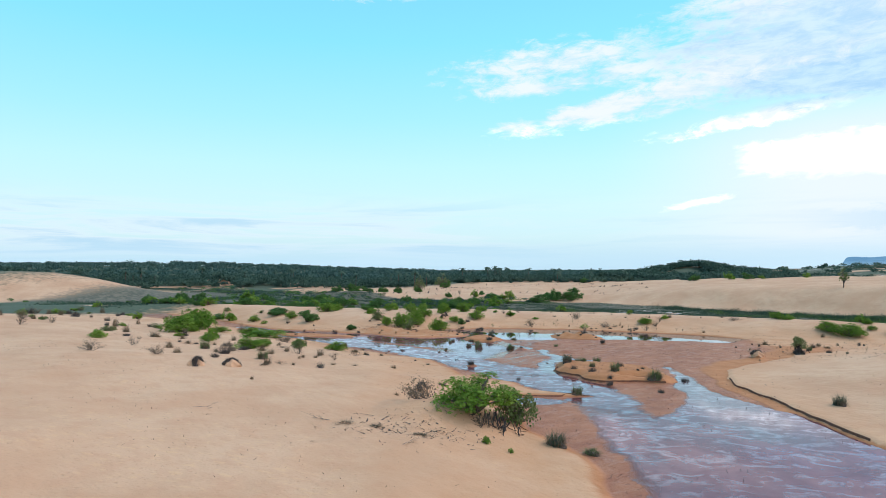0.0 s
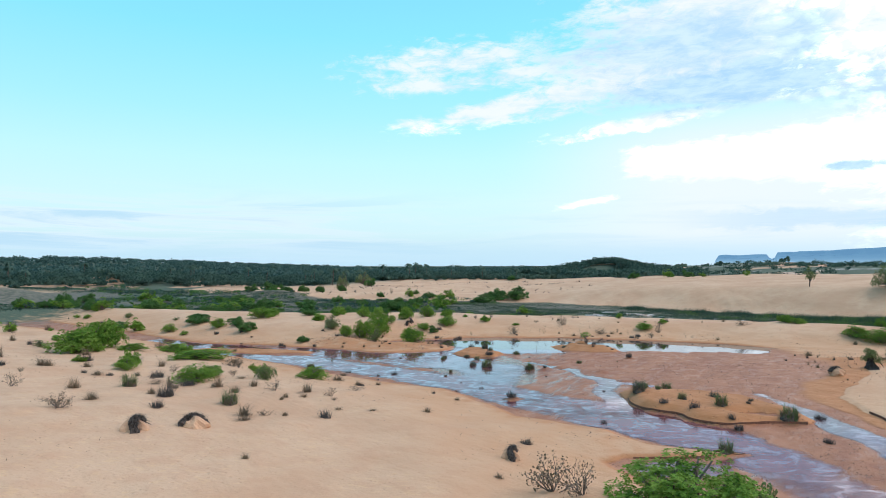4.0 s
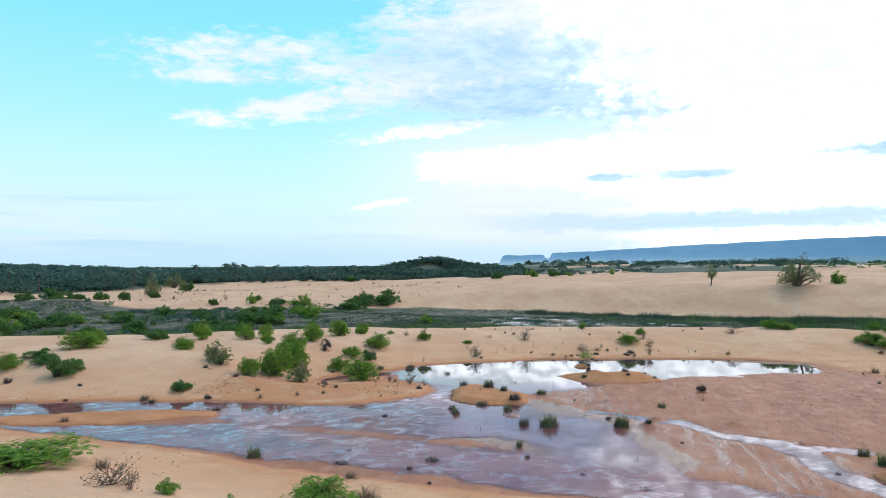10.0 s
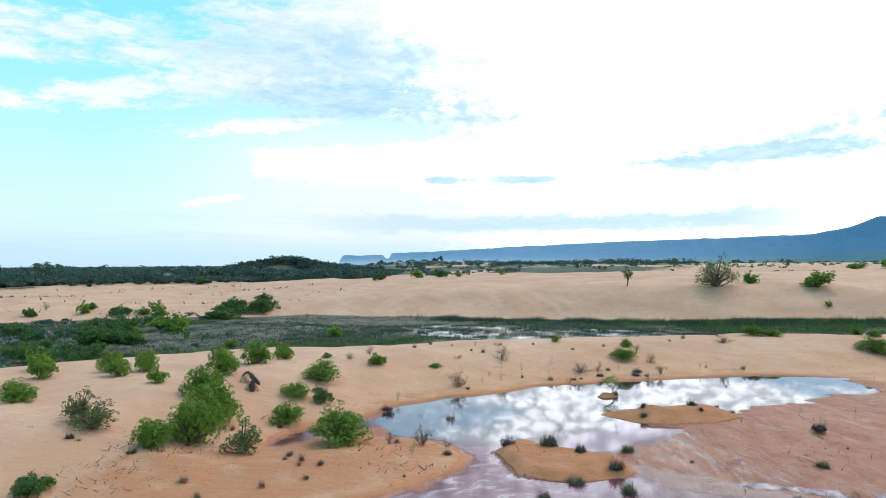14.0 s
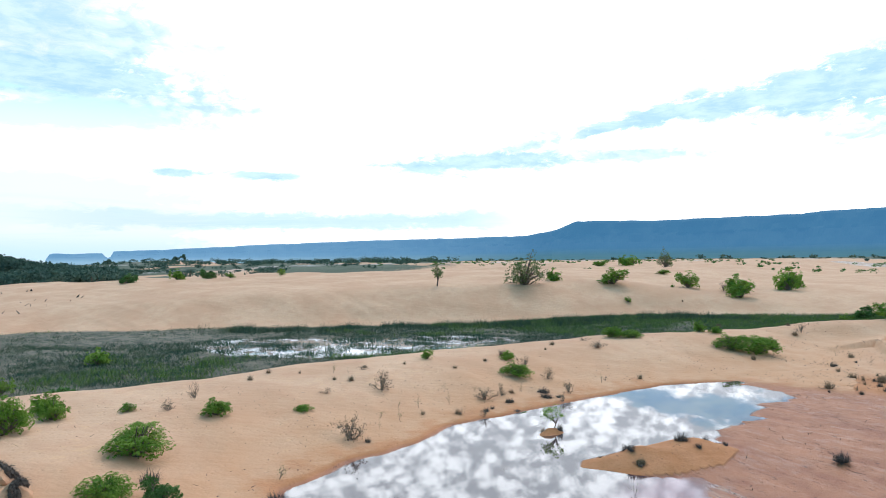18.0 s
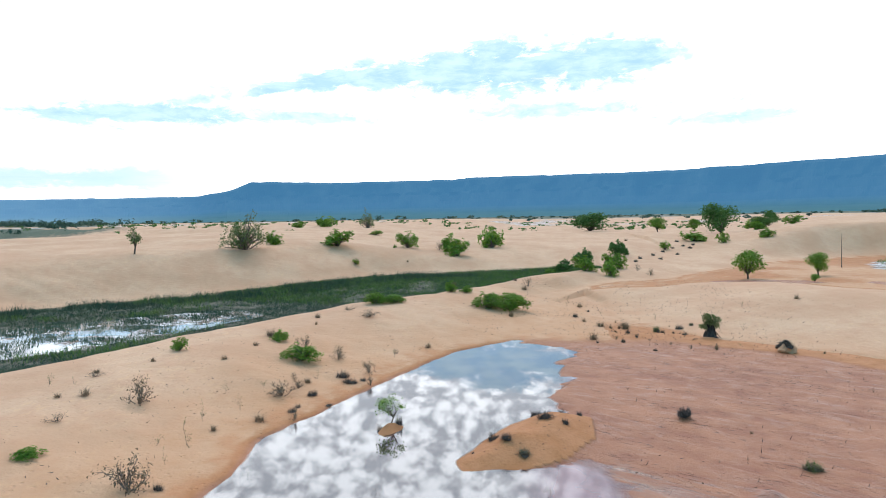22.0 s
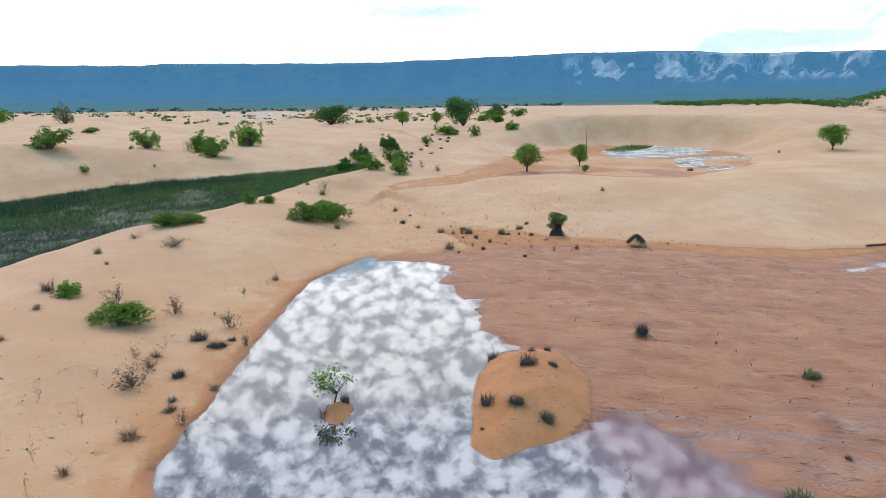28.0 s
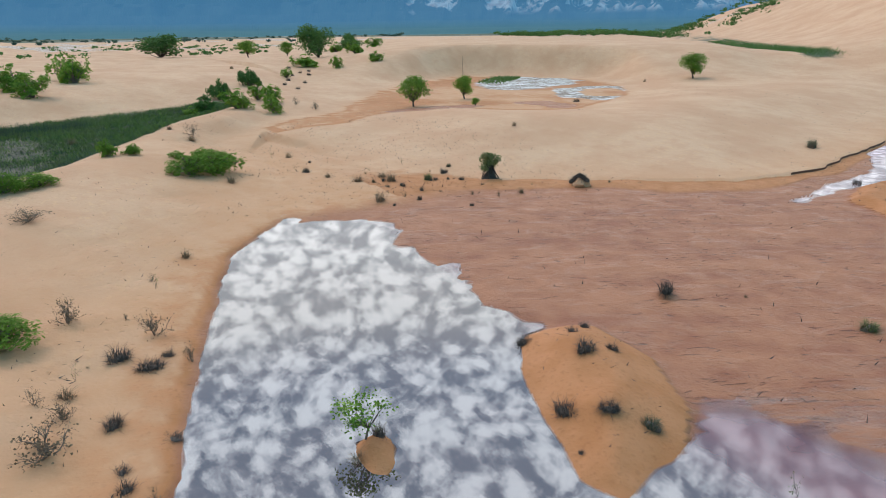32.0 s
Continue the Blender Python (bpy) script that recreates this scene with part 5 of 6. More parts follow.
def plant(kind, x, y, wide, tall, turn=None):
    """Sets a copy of one of that kind's plants with its foot on the ground."""
    near = -34 < x < 48 and y < 82
    kind = "large" if kind == "leafy" and wide > 1.5 and near else "far_leafy" if kind == "leafy" and not near else kind
    forms = MASTERS[kind]
    k = LAST.get(kind, 0)
    LAST[kind] = k + 1
    form = forms[k % len(forms)]
    turn = rng.uniform(0, 360) if turn is None else turn
    box = extent(form)
    m = pose(x, y, ground_z(x, y) - 0.01, 0, 0, turn) @ Matrix.Diagonal((wide / box[0], wide / box[0], tall / box[1], 1))
    if k < len(forms):
        form.matrix_basis = m
        return form
    c = copy_thing(form, Matrix())
    c.matrix_basis = m
    return c


def plants(kind, rows):
    for row in rows:
        plant(kind, *row)


# ---- plants where they stand: x, y, width and height in metres ----
plants("large", [(-17.6, 45.7, 4.20, 0.62), (9.3, 16.7, 4.00, 1.5), (-28.8, 47.8, 4.20, 1.60)])
plants("dry", [(13.9, 69.9, 0.84, 0.22), (19.0, 69.9, 0.61, 0.19), (-10.9, 36.5, 1.00, 0.13), (-6.4, 25.1, 1.03, 0.14), (-4.2, 19.6, 0.45, 0.18), (-14.2, 26.8, 1.10, 0.34), (14.8, 51.6, 0.22, 0.09), (-3.0, 39.6, 0.62, 0.19), (2.1, 38.9, 0.30, 0.12), (-3.3, 29.5, 0.64, 0.12), (-1.6, 29.4, 0.64, 0.08), (28.9, 73.1, 0.43, 0.17), (-6.5, 30.6, 0.49, 0.16), (1.0, 30.4, 0.76, 0.20), (7.8, 12.2, 1.10, 0.09), (12.4, 77.4, 0.47, 0.18), (31.6, 74.0, 0.75, 0.30), (-6.2, 43.6, 0.95, 0.20)])
plants("dry", [(5.6, 12.6, 1.10, 0.07), (4.3, 12.5, 1.10, 0.08), (-19.6, 35.9, 1.10, 0.27), (15.6, 78.2, 0.53, 0.16), (2.3, 35.3, 0.59, 0.14), (18.0, 77.1, 0.45, 0.18), (-13.3, 32.4, 0.75, 0.30), (19.7, 74.4, 0.58, 0.17), (12.4, 71.0, 0.48, 0.19), (28.6, 43.6, 0.30, 0.12), (4.3, 20.2, 0.50, 0.14), (22.7, 74.2, 0.51, 0.20), (-19.2, 56.4, 0.78, 0.25), (13.0, 76.7, 0.68, 0.27), (-21.8, 38.3, 1.10, 0.32), (36.7, 55.0, 1.03, 0.30), (9.5, 81.1, 0.62, 0.25), (-14.9, 45.5, 1.05, 0.33)])
plants("dry", [(36.9, 53.4, 1.10, 0.20), (32.1, 55.8, 1.10, 0.38), (12.5, 80.5, 0.36, 0.14), (11.4, 82.0, 0.65, 0.26), (35.7, 53.4, 1.10, 0.40), (25.3, 74.5, 1.10, 0.40), (46.2, 55.9, 0.83, 0.33), (38.7, 56.0, 0.58, 0.23), (41.6, 40.3, 0.69, 0.28), (39.2, 61.4, 0.87, 0.35), (-9.4, 31.7, 1.10, 0.35), (8.6, 63.8, 0.70, 0.28), (56.9, 68.3, 1.10, 0.40), (55.9, 61.8, 0.75, 0.30), (53.1, 60.8, 1.10, 0.40), (71.5, 76.4, 0.54, 0.21), (28.0, 65.8, 0.66, 0.26), (66.1, -0.5, 0.77, 0.31)])
plants("dry", [(107.4, 44.5, 1.10, 0.40)])
plants("sprout", [(14.7, 71.1, 0.35, 0.69), (17.3, 71.3, 0.32, 0.28), (9.2, 70.9, 0.31, 0.56), (8.8, 58.8, 0.45, 0.52), (10.3, 71.9, 0.41, 0.36), (10.8, 71.1, 0.60, 0.90), (12.9, 71.7, 0.32, 0.85), (13.6, 78.8, 0.40, 0.51), (13.9, 77.9, 0.20, 0.33), (16.0, 72.4, 0.36, 0.58), (-1.4, 59.8, 0.52, 0.41), (0.1, 60.6, 0.60, 0.29), (19.8, 69.7, 0.28, 0.54), (25.2, 67.2, 0.32, 0.49), (21.9, 88.8, 0.34, 0.52), (32.3, 45.4, 0.28, 0.39), (2.5, 69.5, 0.60, 0.50), (35.1, 45.9, 0.29, 0.49)])
plants("sprout", [(39.0, 52.0, 0.30, 0.42), (39.3, 50.8, 0.30, 0.51), (42.8, 54.4, 0.39, 0.44), (43.2, 52.8, 0.32, 0.38), (41.0, 44.3, 0.25, 0.40), (46.7, 56.9, 0.42, 0.89), (9.3, 68.1, 0.34, 0.48)])
plants("twiggy", [(14.5, 68.7, 0.44, 0.38), (16.9, 70.3, 1.24, 0.59), (18.8, 70.5, 0.45, 0.38), (19.9, 67.1, 0.51, 0.44), (7.3, 70.8, 1.46, 0.89), (-11.9, 38.0, 0.54, 0.36), (23.7, 71.8, 1.02, 0.70), (23.0, 69.7, 0.77, 0.66), (-16.7, 39.8, 1.29, 0.38), (23.0, 68.3, 0.19, 0.16), (-13.6, 23.7, 1.35, 0.54), (10.3, 75.6, 0.81, 0.28), (-13.3, 42.2, 0.85, 0.53), (-14.0, 43.0, 1.50, 0.68), (25.9, 67.2, 0.30, 0.26), (-12.7, 31.3, 0.89, 0.71), (13.2, 74.5, 1.12, 0.96), (-4.3, 32.3, 0.85, 0.42)])
plants("twiggy", [(-7.6, 32.9, 0.96, 0.51), (32.4, 70.6, 1.50, 0.48), (14.9, 77.8, 0.87, 0.22), (34.5, 72.8, 1.04, 0.26), (2.9, 77.9, 0.57, 0.46), (5.0, 79.2, 0.79, 0.67), (32.1, 54.4, 0.31, 0.22), (18.1, 70.0, 0.66, 0.33), (22.2, 87.2, 0.34, 0.29), (21.8, 67.7, 1.02, 0.58), (-17.5, 22.3, 1.50, 0.65), (-19.7, 28.9, 0.96, 0.64), (54.3, 60.5, 1.10, 0.75), (64.6, 47.1, 0.82, 0.70), (67.2, 48.2, 0.84, 0.72), (80.6, 73.7, 1.50, 1.10), (-26.2, 56.1, 1.36, 0.89), (-18.3, 151.6, 1.50, 1.10)])
plants("tuft", [(11.7, 61.3, 0.18, 0.06), (15.8, 69.1, 0.39, 0.13), (12.1, 60.2, 0.56, 0.16), (12.9, 60.7, 0.66, 0.21), (16.6, 68.1, 0.57, 0.06), (17.5, 69.1, 0.61, 0.21), (14.2, 58.9, 0.71, 0.24), (15.3, 58.3, 0.40, 0.13), (19.8, 68.1, 0.85, 0.20), (16.1, 59.3, 0.54, 0.18), (20.3, 67.6, 0.45, 0.15), (7.6, 70.1, 0.43, 0.15), (-4.4, 69.1, 0.58, 0.20), (5.6, 25.9, 0.73, 0.21), (16.2, 53.6, 0.76, 0.26), (-1.2, 67.6, 0.77, 0.26), (0.8, 37.0, 0.39, 0.13), (8.5, 47.3, 0.47, 0.16)])
plants("tuft", [(6.6, 60.2, 0.79, 0.27), (-12.0, 57.3, 0.59, 0.20), (-2.1, 52.7, 0.20, 0.07), (5.5, 36.8, 0.80, 0.27), (5.9, 61.4, 0.80, 0.22), (3.2, 64.7, 0.85, 0.29), (-1.0, 52.9, 0.85, 0.06), (-5.8, 47.6, 0.42, 0.10), (7.5, 49.3, 0.37, 0.13), (1.2, 68.1, 0.76, 0.22), (-16.3, 61.1, 0.85, 0.29), (-12.7, 60.2, 0.61, 0.21), (4.7, 39.2, 0.22, 0.07), (3.7, 40.0, 0.54, 0.14), (11.1, 30.1, 0.27, 0.09), (16.1, 30.2, 0.73, 0.25), (-12.4, 52.4, 0.32, 0.09), (9.9, 31.3, 0.56, 0.19)])
plants("tuft", [(4.4, 54.3, 0.85, 0.29), (16.2, 31.3, 0.57, 0.19), (2.3, 42.0, 0.29, 0.10), (19.1, 27.9, 0.58, 0.20), (15.2, 69.1, 0.48, 0.16), (7.8, 53.7, 0.24, 0.08), (-3.8, 44.5, 0.35, 0.12), (15.0, 33.2, 0.81, 0.28), (-6.3, 45.9, 0.77, 0.10), (-2.7, 45.2, 0.67, 0.17), (13.7, 34.3, 0.68, 0.23), (18.2, 34.2, 0.37, 0.13), (8.3, 44.4, 0.22, 0.07), (17.0, 35.9, 0.85, 0.28), (21.2, 32.7, 0.79, 0.27), (-20.8, 62.1, 0.41, 0.14), (18.6, 34.9, 0.48, 0.16), (-20.8, 65.0, 0.44, 0.15)])
plants("tuft", [(-3.5, 42.5, 0.26, 0.09), (18.2, 59.6, 0.40, 0.14), (34.3, 53.4, 0.53, 0.18), (20.6, 68.7, 0.81, 0.26), (33.8, 49.9, 0.54, 0.18), (11.4, 39.4, 0.34, 0.12), (15.6, 57.6, 0.35, 0.12), (-1.2, 71.6, 0.85, 0.29), (14.0, 58.2, 0.42, 0.14), (35.9, 49.8, 0.71, 0.24), (-15.8, 60.4, 0.66, 0.22), (0.9, 67.2, 0.85, 0.27), (-25.5, 67.0, 0.85, 0.29), (5.6, 64.5, 0.71, 0.20), (-3.3, 53.2, 0.38, 0.13), (2.7, 58.9, 0.85, 0.29), (2.6, 66.2, 0.85, 0.29), (55.6, 21.4, 0.85, 0.29)])
plants("tuft", [(80.6, 45.9, 0.85, 0.29), (81.2, 43.1, 0.85, 0.29), (77.0, 47.0, 0.85, 0.29), (85.0, 43.5, 0.85, 0.29), (89.4, 39.3, 0.85, 0.29), (90.9, 41.1, 0.85, 0.29), (97.6, 35.7, 0.85, 0.29), (96.9, 38.5, 0.85, 0.29), (99.8, 36.3, 0.85, 0.29), (101.0, 34.5, 0.85, 0.29), (104.9, 36.3, 0.85, 0.29), (113.0, 32.5, 0.85, 0.29)])
plants("grass", [(11.5, 59.6, 0.55, 0.15), (14.0, 26.2, 0.95, 0.44), (4.1, 49.0, 1.07, 0.49), (3.0, 49.5, 0.69, 0.32), (7.4, 47.9, 0.94, 0.43), (-9.7, 47.8, 0.79, 0.36), (1.1, 44.5, 0.32, 0.15), (-8.4, 28.6, 1.20, 0.53), (1.9, 51.9, 0.74, 0.08), (0.5, 53.7, 0.56, 0.26), (3.3, 52.6, 0.78, 0.36), (-15.2, 31.8, 1.20, 0.51), (2.4, 54.3, 0.91, 0.23), (14.8, 13.6, 0.93, 0.19), (13.9, 39.6, 0.86, 0.39), (13.3, 14.2, 1.20, 0.46), (15.4, 39.8, 0.97, 0.45), (14.3, 40.9, 0.70, 0.27)])
plants("grass", [(4.5, 56.4, 0.56, 0.26), (16.6, 33.8, 1.03, 0.48), (6.8, 56.1, 0.78, 0.26), (4.0, 57.8, 0.89, 0.41), (19.1, 31.5, 1.20, 0.55), (15.0, 35.3, 0.65, 0.30), (13.1, 37.4, 1.20, 0.55), (14.4, 38.0, 0.47, 0.22), (4.9, 61.8, 0.42, 0.19), (28.1, 25.1, 0.98, 0.45), (0.4, 52.7, 0.59, 0.27), (11.6, 50.8, 0.66, 0.20), (18.3, 60.5, 0.34, 0.16), (34.8, 51.5, 0.68, 0.31), (1.4, 46.1, 0.43, 0.20), (37.0, 48.8, 0.37, 0.17)])
plants("leafy", [(21.9, 71.3, 2.03, 0.69), (-13.2, 37.5, 1.79, 0.62), (-17.1, 47.6, 1.24, 0.17), (-7.5, 72.1, 2.19, 1.29), (-10.1, 38.1, 1.12, 0.66), (7.7, 74.5, 0.92, 0.22), (-2.9, 71.0, 1.52, 0.65), (-7.5, 40.3, 2.23, 0.73), (-12.1, 41.9, 0.67, 0.41), (-5.7, 77.0, 1.86, 1.34), (11.6, 12.1, 0.24, 0.17), (-0.4, 74.0, 2.39, 1.07), (10.5, 12.8, 0.37, 0.27), (-3.2, 78.8, 1.88, 1.28), (-13.2, 35.1, 2.51, 0.86), (-10.6, 64.7, 1.52, 1.09), (-3.3, 62.9, 2.67, 1.32), (-8.9, 65.6, 2.26, 1.63)])
plants("leafy", [(4.2, 76.1, 1.23, 0.64), (1.6, 78.9, 0.69, 0.32), (-22.0, 52.0, 1.49, 0.68), (-0.7, 81.6, 1.39, 0.76), (-19.4, 38.7, 1.61, 0.69), (37.4, 71.5, 1.67, 0.75), (20.4, 77.2, 0.85, 0.61), (-16.0, 74.5, 1.52, 0.70), (24.6, 73.7, 0.99, 0.49), (41.8, 61.6, 3.07, 1.16), (44.8, 66.8, 1.15, 0.82), (-5.7, 75.6, 1.36, 0.98), (45.1, 65.5, 1.10, 0.49), (-24.2, 41.3, 0.98, 0.37), (44.6, 63.2, 1.05, 0.42), (1.7, 94.6, 1.26, 0.72), (-1.1, 97.9, 1.34, 0.72), (-11.5, 80.5, 1.62, 1.17)])
plants("leafy", [(-9.6, 79.9, 1.57, 1.13), (-25.9, 50.8, 2.40, 0.58), (-29.0, 51.4, 3.78, 2.06), (-15.3, 83.2, 1.52, 1.09), (-15.7, 73.0, 1.46, 0.60), (-23.7, 53.8, 2.75, 0.68), (-1.0, 79.9, 1.26, 0.83), (-23.5, 79.1, 1.94, 0.97), (-26.8, 70.5, 1.98, 0.98), (38.1, 70.3, 1.78, 0.56), (45.9, 61.5, 1.37, 0.63), (-25.7, 32.3, 1.50, 0.58), (40.3, 63.2, 2.41, 1.02), (-9.4, 74.9, 1.07, 0.77), (-32.3, 57.2, 3.59, 1.61), (-11.3, 78.3, 1.49, 1.07), (-20.0, 40.0, 1.40, 0.87), (63.5, 51.6, 1.97, 1.42)])
plants("leafy", [(76.6, 79.3, 0.49, 0.36), (65.7, 54.3, 2.89, 1.52), (67.3, 58.1, 1.50, 0.70), (-4.3, 67.6, 1.6, 0.9), (79.5, 78.1, 3.19, 2.00), (-7.7, 68.2, 2.44, 1.76), (80.4, 71.8, 3.57, 1.83), (70.6, 50.9, 1.95, 1.41), (-32.9, 71.0, 1.79, 0.85), (-38.4, 73.6, 2.09, 1.20), (68.3, 50.2, 2.12, 1.53), (-23.6, 75.9, 2.97, 1.20), (90.0, 67.0, 3.60, 2.20), (68.4, 82.4, 0.87, 0.63), (10.3, 101.6, 1.87, 1.02), (-15.0, 79.5, 1.37, 0.99), (-24.0, 81.5, 1.92, 0.93), (72.6, 86.2, 4.08, 1.85)])
plants("leafy", [(69.4, 93.7, 2.27, 1.31), (76.3, 70.5, 3.11, 1.88), (85.7, 66.5, 3.11, 2.09), (94.5, 40.1, 1.63, 1.17), (-13.2, 146.2, 2.07, 1.49), (101.5, 29.7, 2.13, 1.53), (100.9, 23.0, 2.83, 1.07), (97.3, 87.5, 2.50, 0.72), (106.5, 33.1, 4.19, 1.41), (-3.4, 140.4, 2.63, 1.89), (-5.5, 141.5, 2.64, 0.90), (56.0, 152.7, 1.72, 0.84), (50.5, 161.0, 2.71, 1.50), (64.7, 149.0, 1.57, 1.10), (190.0, 88.2, 0.99, 0.72), (156.6, 125.7, 3.33, 1.24), (168.5, 120.5, 4.20, 2.20), (164.0, 127.9, 3.43, 1.27)])
plants("leafy", [(164.3, 120.9, 4.20, 2.20), (-22.4, 255.9, 2.16, 1.56)])
plants("stump", [(-9.3, 21.7, 1.08, 0.50), (4.8, 23.4, 0.85, 0.47), (-7.6, 23.2, 1.15, 0.50), (-4.9, 73.7, 0.99, 0.50), (28.9, 45.4, 1.08, 0.45), (-4.9, 72.4, 0.90, 0.49)])
plants("dark", [(-1.7, 70.0, 1.14, 0.70), (-14.5, 62.3, 1.27, 0.52), (-22.3, 67.3, 2.16, 1.20), (-19.0, 81.1, 1.88, 0.74), (-25.7, 72.6, 1.73, 0.62), (-32.2, 77.3, 2.89, 0.52), (-24.6, 70.5, 1.64, 0.68), (-31.1, 74.3, 2.79, 0.67), (68.7, 56.5, 2.30, 1.25), (75.0, 53.7, 2.46, 1.52), (-42.0, 76.6, 2.48, 0.71), (82.2, 48.6, 2.56, 1.57), (4.1, 131.3, 5.00, 1.53), (7.0, 137.8, 4.99, 1.82), (11.4, 137.1, 5.00, 2.40), (-8.4, 143.1, 3.41, 1.09), (53.7, 156.2, 2.83, 1.52), (42.2, 162.3, 2.88, 1.27)])
plants("dark", [(-29.8, 186.8, 3.42, 2.04), (13.9, 216.5, 3.38, 1.30)])
plants("olive", [(-7.3, 63.5, 1.58, 1.21), (11.2, 17.4, 2.16, 1.32), (-13.1, 68.5, 1.47, 1.23), (-9.5, 36.8, 1.24, 0.74), (-12.6, 67.3, 1.81, 1.00)])
plants("tree", [(58.3, 32.5, 0.83, 0.78), (61.9, 37.6, 2.86, 2.83), (64.8, 29.6, 2.20, 2.36), (61.0, -3.8, 3.22, 2.96)])
plants("thintree", [(56.8, 105.0, 1.75, 3.06)])
plants("opentree", [(63.3, 94.9, 5.46, 3.36), (-35.6, 174.9, 3.60, 3.75), (135.0, 99.6, 3.47, 3.45), (-35.5, 205.9, 5.83, 3.11), (-54.8, 226.0, 2.85, 2.16)])


# ---- single plants ----
plant("sapling", ISLET[0] + 0.45, ISLET[1] - 0.05, 1.15, 0.98)
plant("tuft", ISLET[0] + 0.45, ISLET[1] - 0.35, 0.45, 0.2)
plant("dry", ISLET[0] + 0.05, ISLET[1] + 0.30, 0.5, 0.22)
plant("sprout", ISLET[0] + 0.45, ISLET[1] - 0.35, 0.35, 0.4)


def stump_tree(x, y, label):
    """A little tree that the wind has left standing on a black pillar of roots."""
    r = root("tree_on_root_pillar", label, "tree")
    part("root_pillar", *gather([earth_lump(0.95, 1.25), *[tube(limb((rng.normal(0, 0.12), rng.normal(0, 0.12), 0.9), (rng.normal(0, 0.3), rng.normal(0, 0.3), -1), 1.0, 4, 0.12), 0.05, 0.02, 4) for _ in range(14)]]), BLACK_ROOT, r, "black root-bound pillar of earth")
    stems, blobs = [], []
    for _ in range(8):
        w = np.array([rng.normal(0, 0.55), rng.normal(0, 0.55), 1.0])
        p = limb((0, 0, 0.5), w, rng.uniform(0.6, 1.0), 3, 0.15)
        stems.append(tube(p, 0.03, 0.012, 4))
        blobs.append((*p[-1], 0.27, 0.27, 0.22))
        blobs.append((*p[-2], 0.22, 0.22, 0.18))
    part("stem_clump", *gather(stems), TWIG, r)
    part("foliage", *crown(blobs, 1300, 0.095, 0.3), LEAF_OLIVE, r, "thin yellow-green leaves")
    r.matrix_basis = pose(x, y, ground_z(x, y) - 0.02, 0, 0, 40)


stump_tree(33.0, 48.5, "small tree with yellow-green leaves on a black root pillar")
for cx, cy, cs in ((-47, 160, 3.6), (-43, 162, 3.0), (-50, 157, 4.2), (-39, 164, 2.6), (-54, 154, 3.0), (-34, 168, 2.4), (-44, 152, 1.6), (-20, 146, 1.8), (-12, 150, 1.6)):
    plant("dark", cx, cy, cs, cs * 0.55)
# roots laid bare under the great bush, and bits of bark below it
bared = root("exposed_roots", "dark roots laid bare on the worn side of a sand mound", "roots")
for _ in range(44):
    sx, sy = 10.3 + rng.normal(0, 0.6), 16.1 + rng.normal(0, 0.4)
    path = limb((sx, sy, 0), (rng.normal(0.35, 0.5), -1, 0), rng.uniform(0.3, 1.1), 6, 0.45)
    path[:, 2] = [ground_z(px, py) + (0.35 if k == 0 else 0.15 if k == 1 else 0.03) for k, (px, py) in enumerate(path[:, :2])]
    part("root", *tube(path, rng.uniform(0.012, 0.045), 0.005, 4), BLACK_ROOT, bared)
tall_pole = tagged(mesh_object("dead_pole", *tube(limb((0, 0, -0.2), (0.03, 0, 1), 4.4, 5, 0.03, 0.1), 0.06, 0.02, 5), BARK), "tall thin bare dead trunk beside the far pool", "dead tree")
tall_pole.matrix_basis = pose(76, 22.5, ground_z(76, 22.5))
for bx, by, bs, bt in ((-2.5, 11.5, 1.5, 20), (3.6, 12.5, 1.6, 170), (5.0, 14.3, 1.3, 150), (7.6, 10.2, 1.1, 60), (8.4, 12.8, 0.9, 110), (31.7, 55.8, 1.0, 80), (34.6, 54.6, 0.8, 200), (38.5, 55.6, 0.9, 10), (41.2, 56.9, 0.7, 100), (-5.4, 68.3, 1.4, 40), (-0.2, 62.4, 1.0, 300), (-11.5, 66.0, 1.2, 15)):
    b = fallen_branch(bs, "bare grey fallen branch lying on the sand")
    b.matrix_basis = pose(bx, by, ground_z(bx, by) + 0.01, 0, 0, bt)


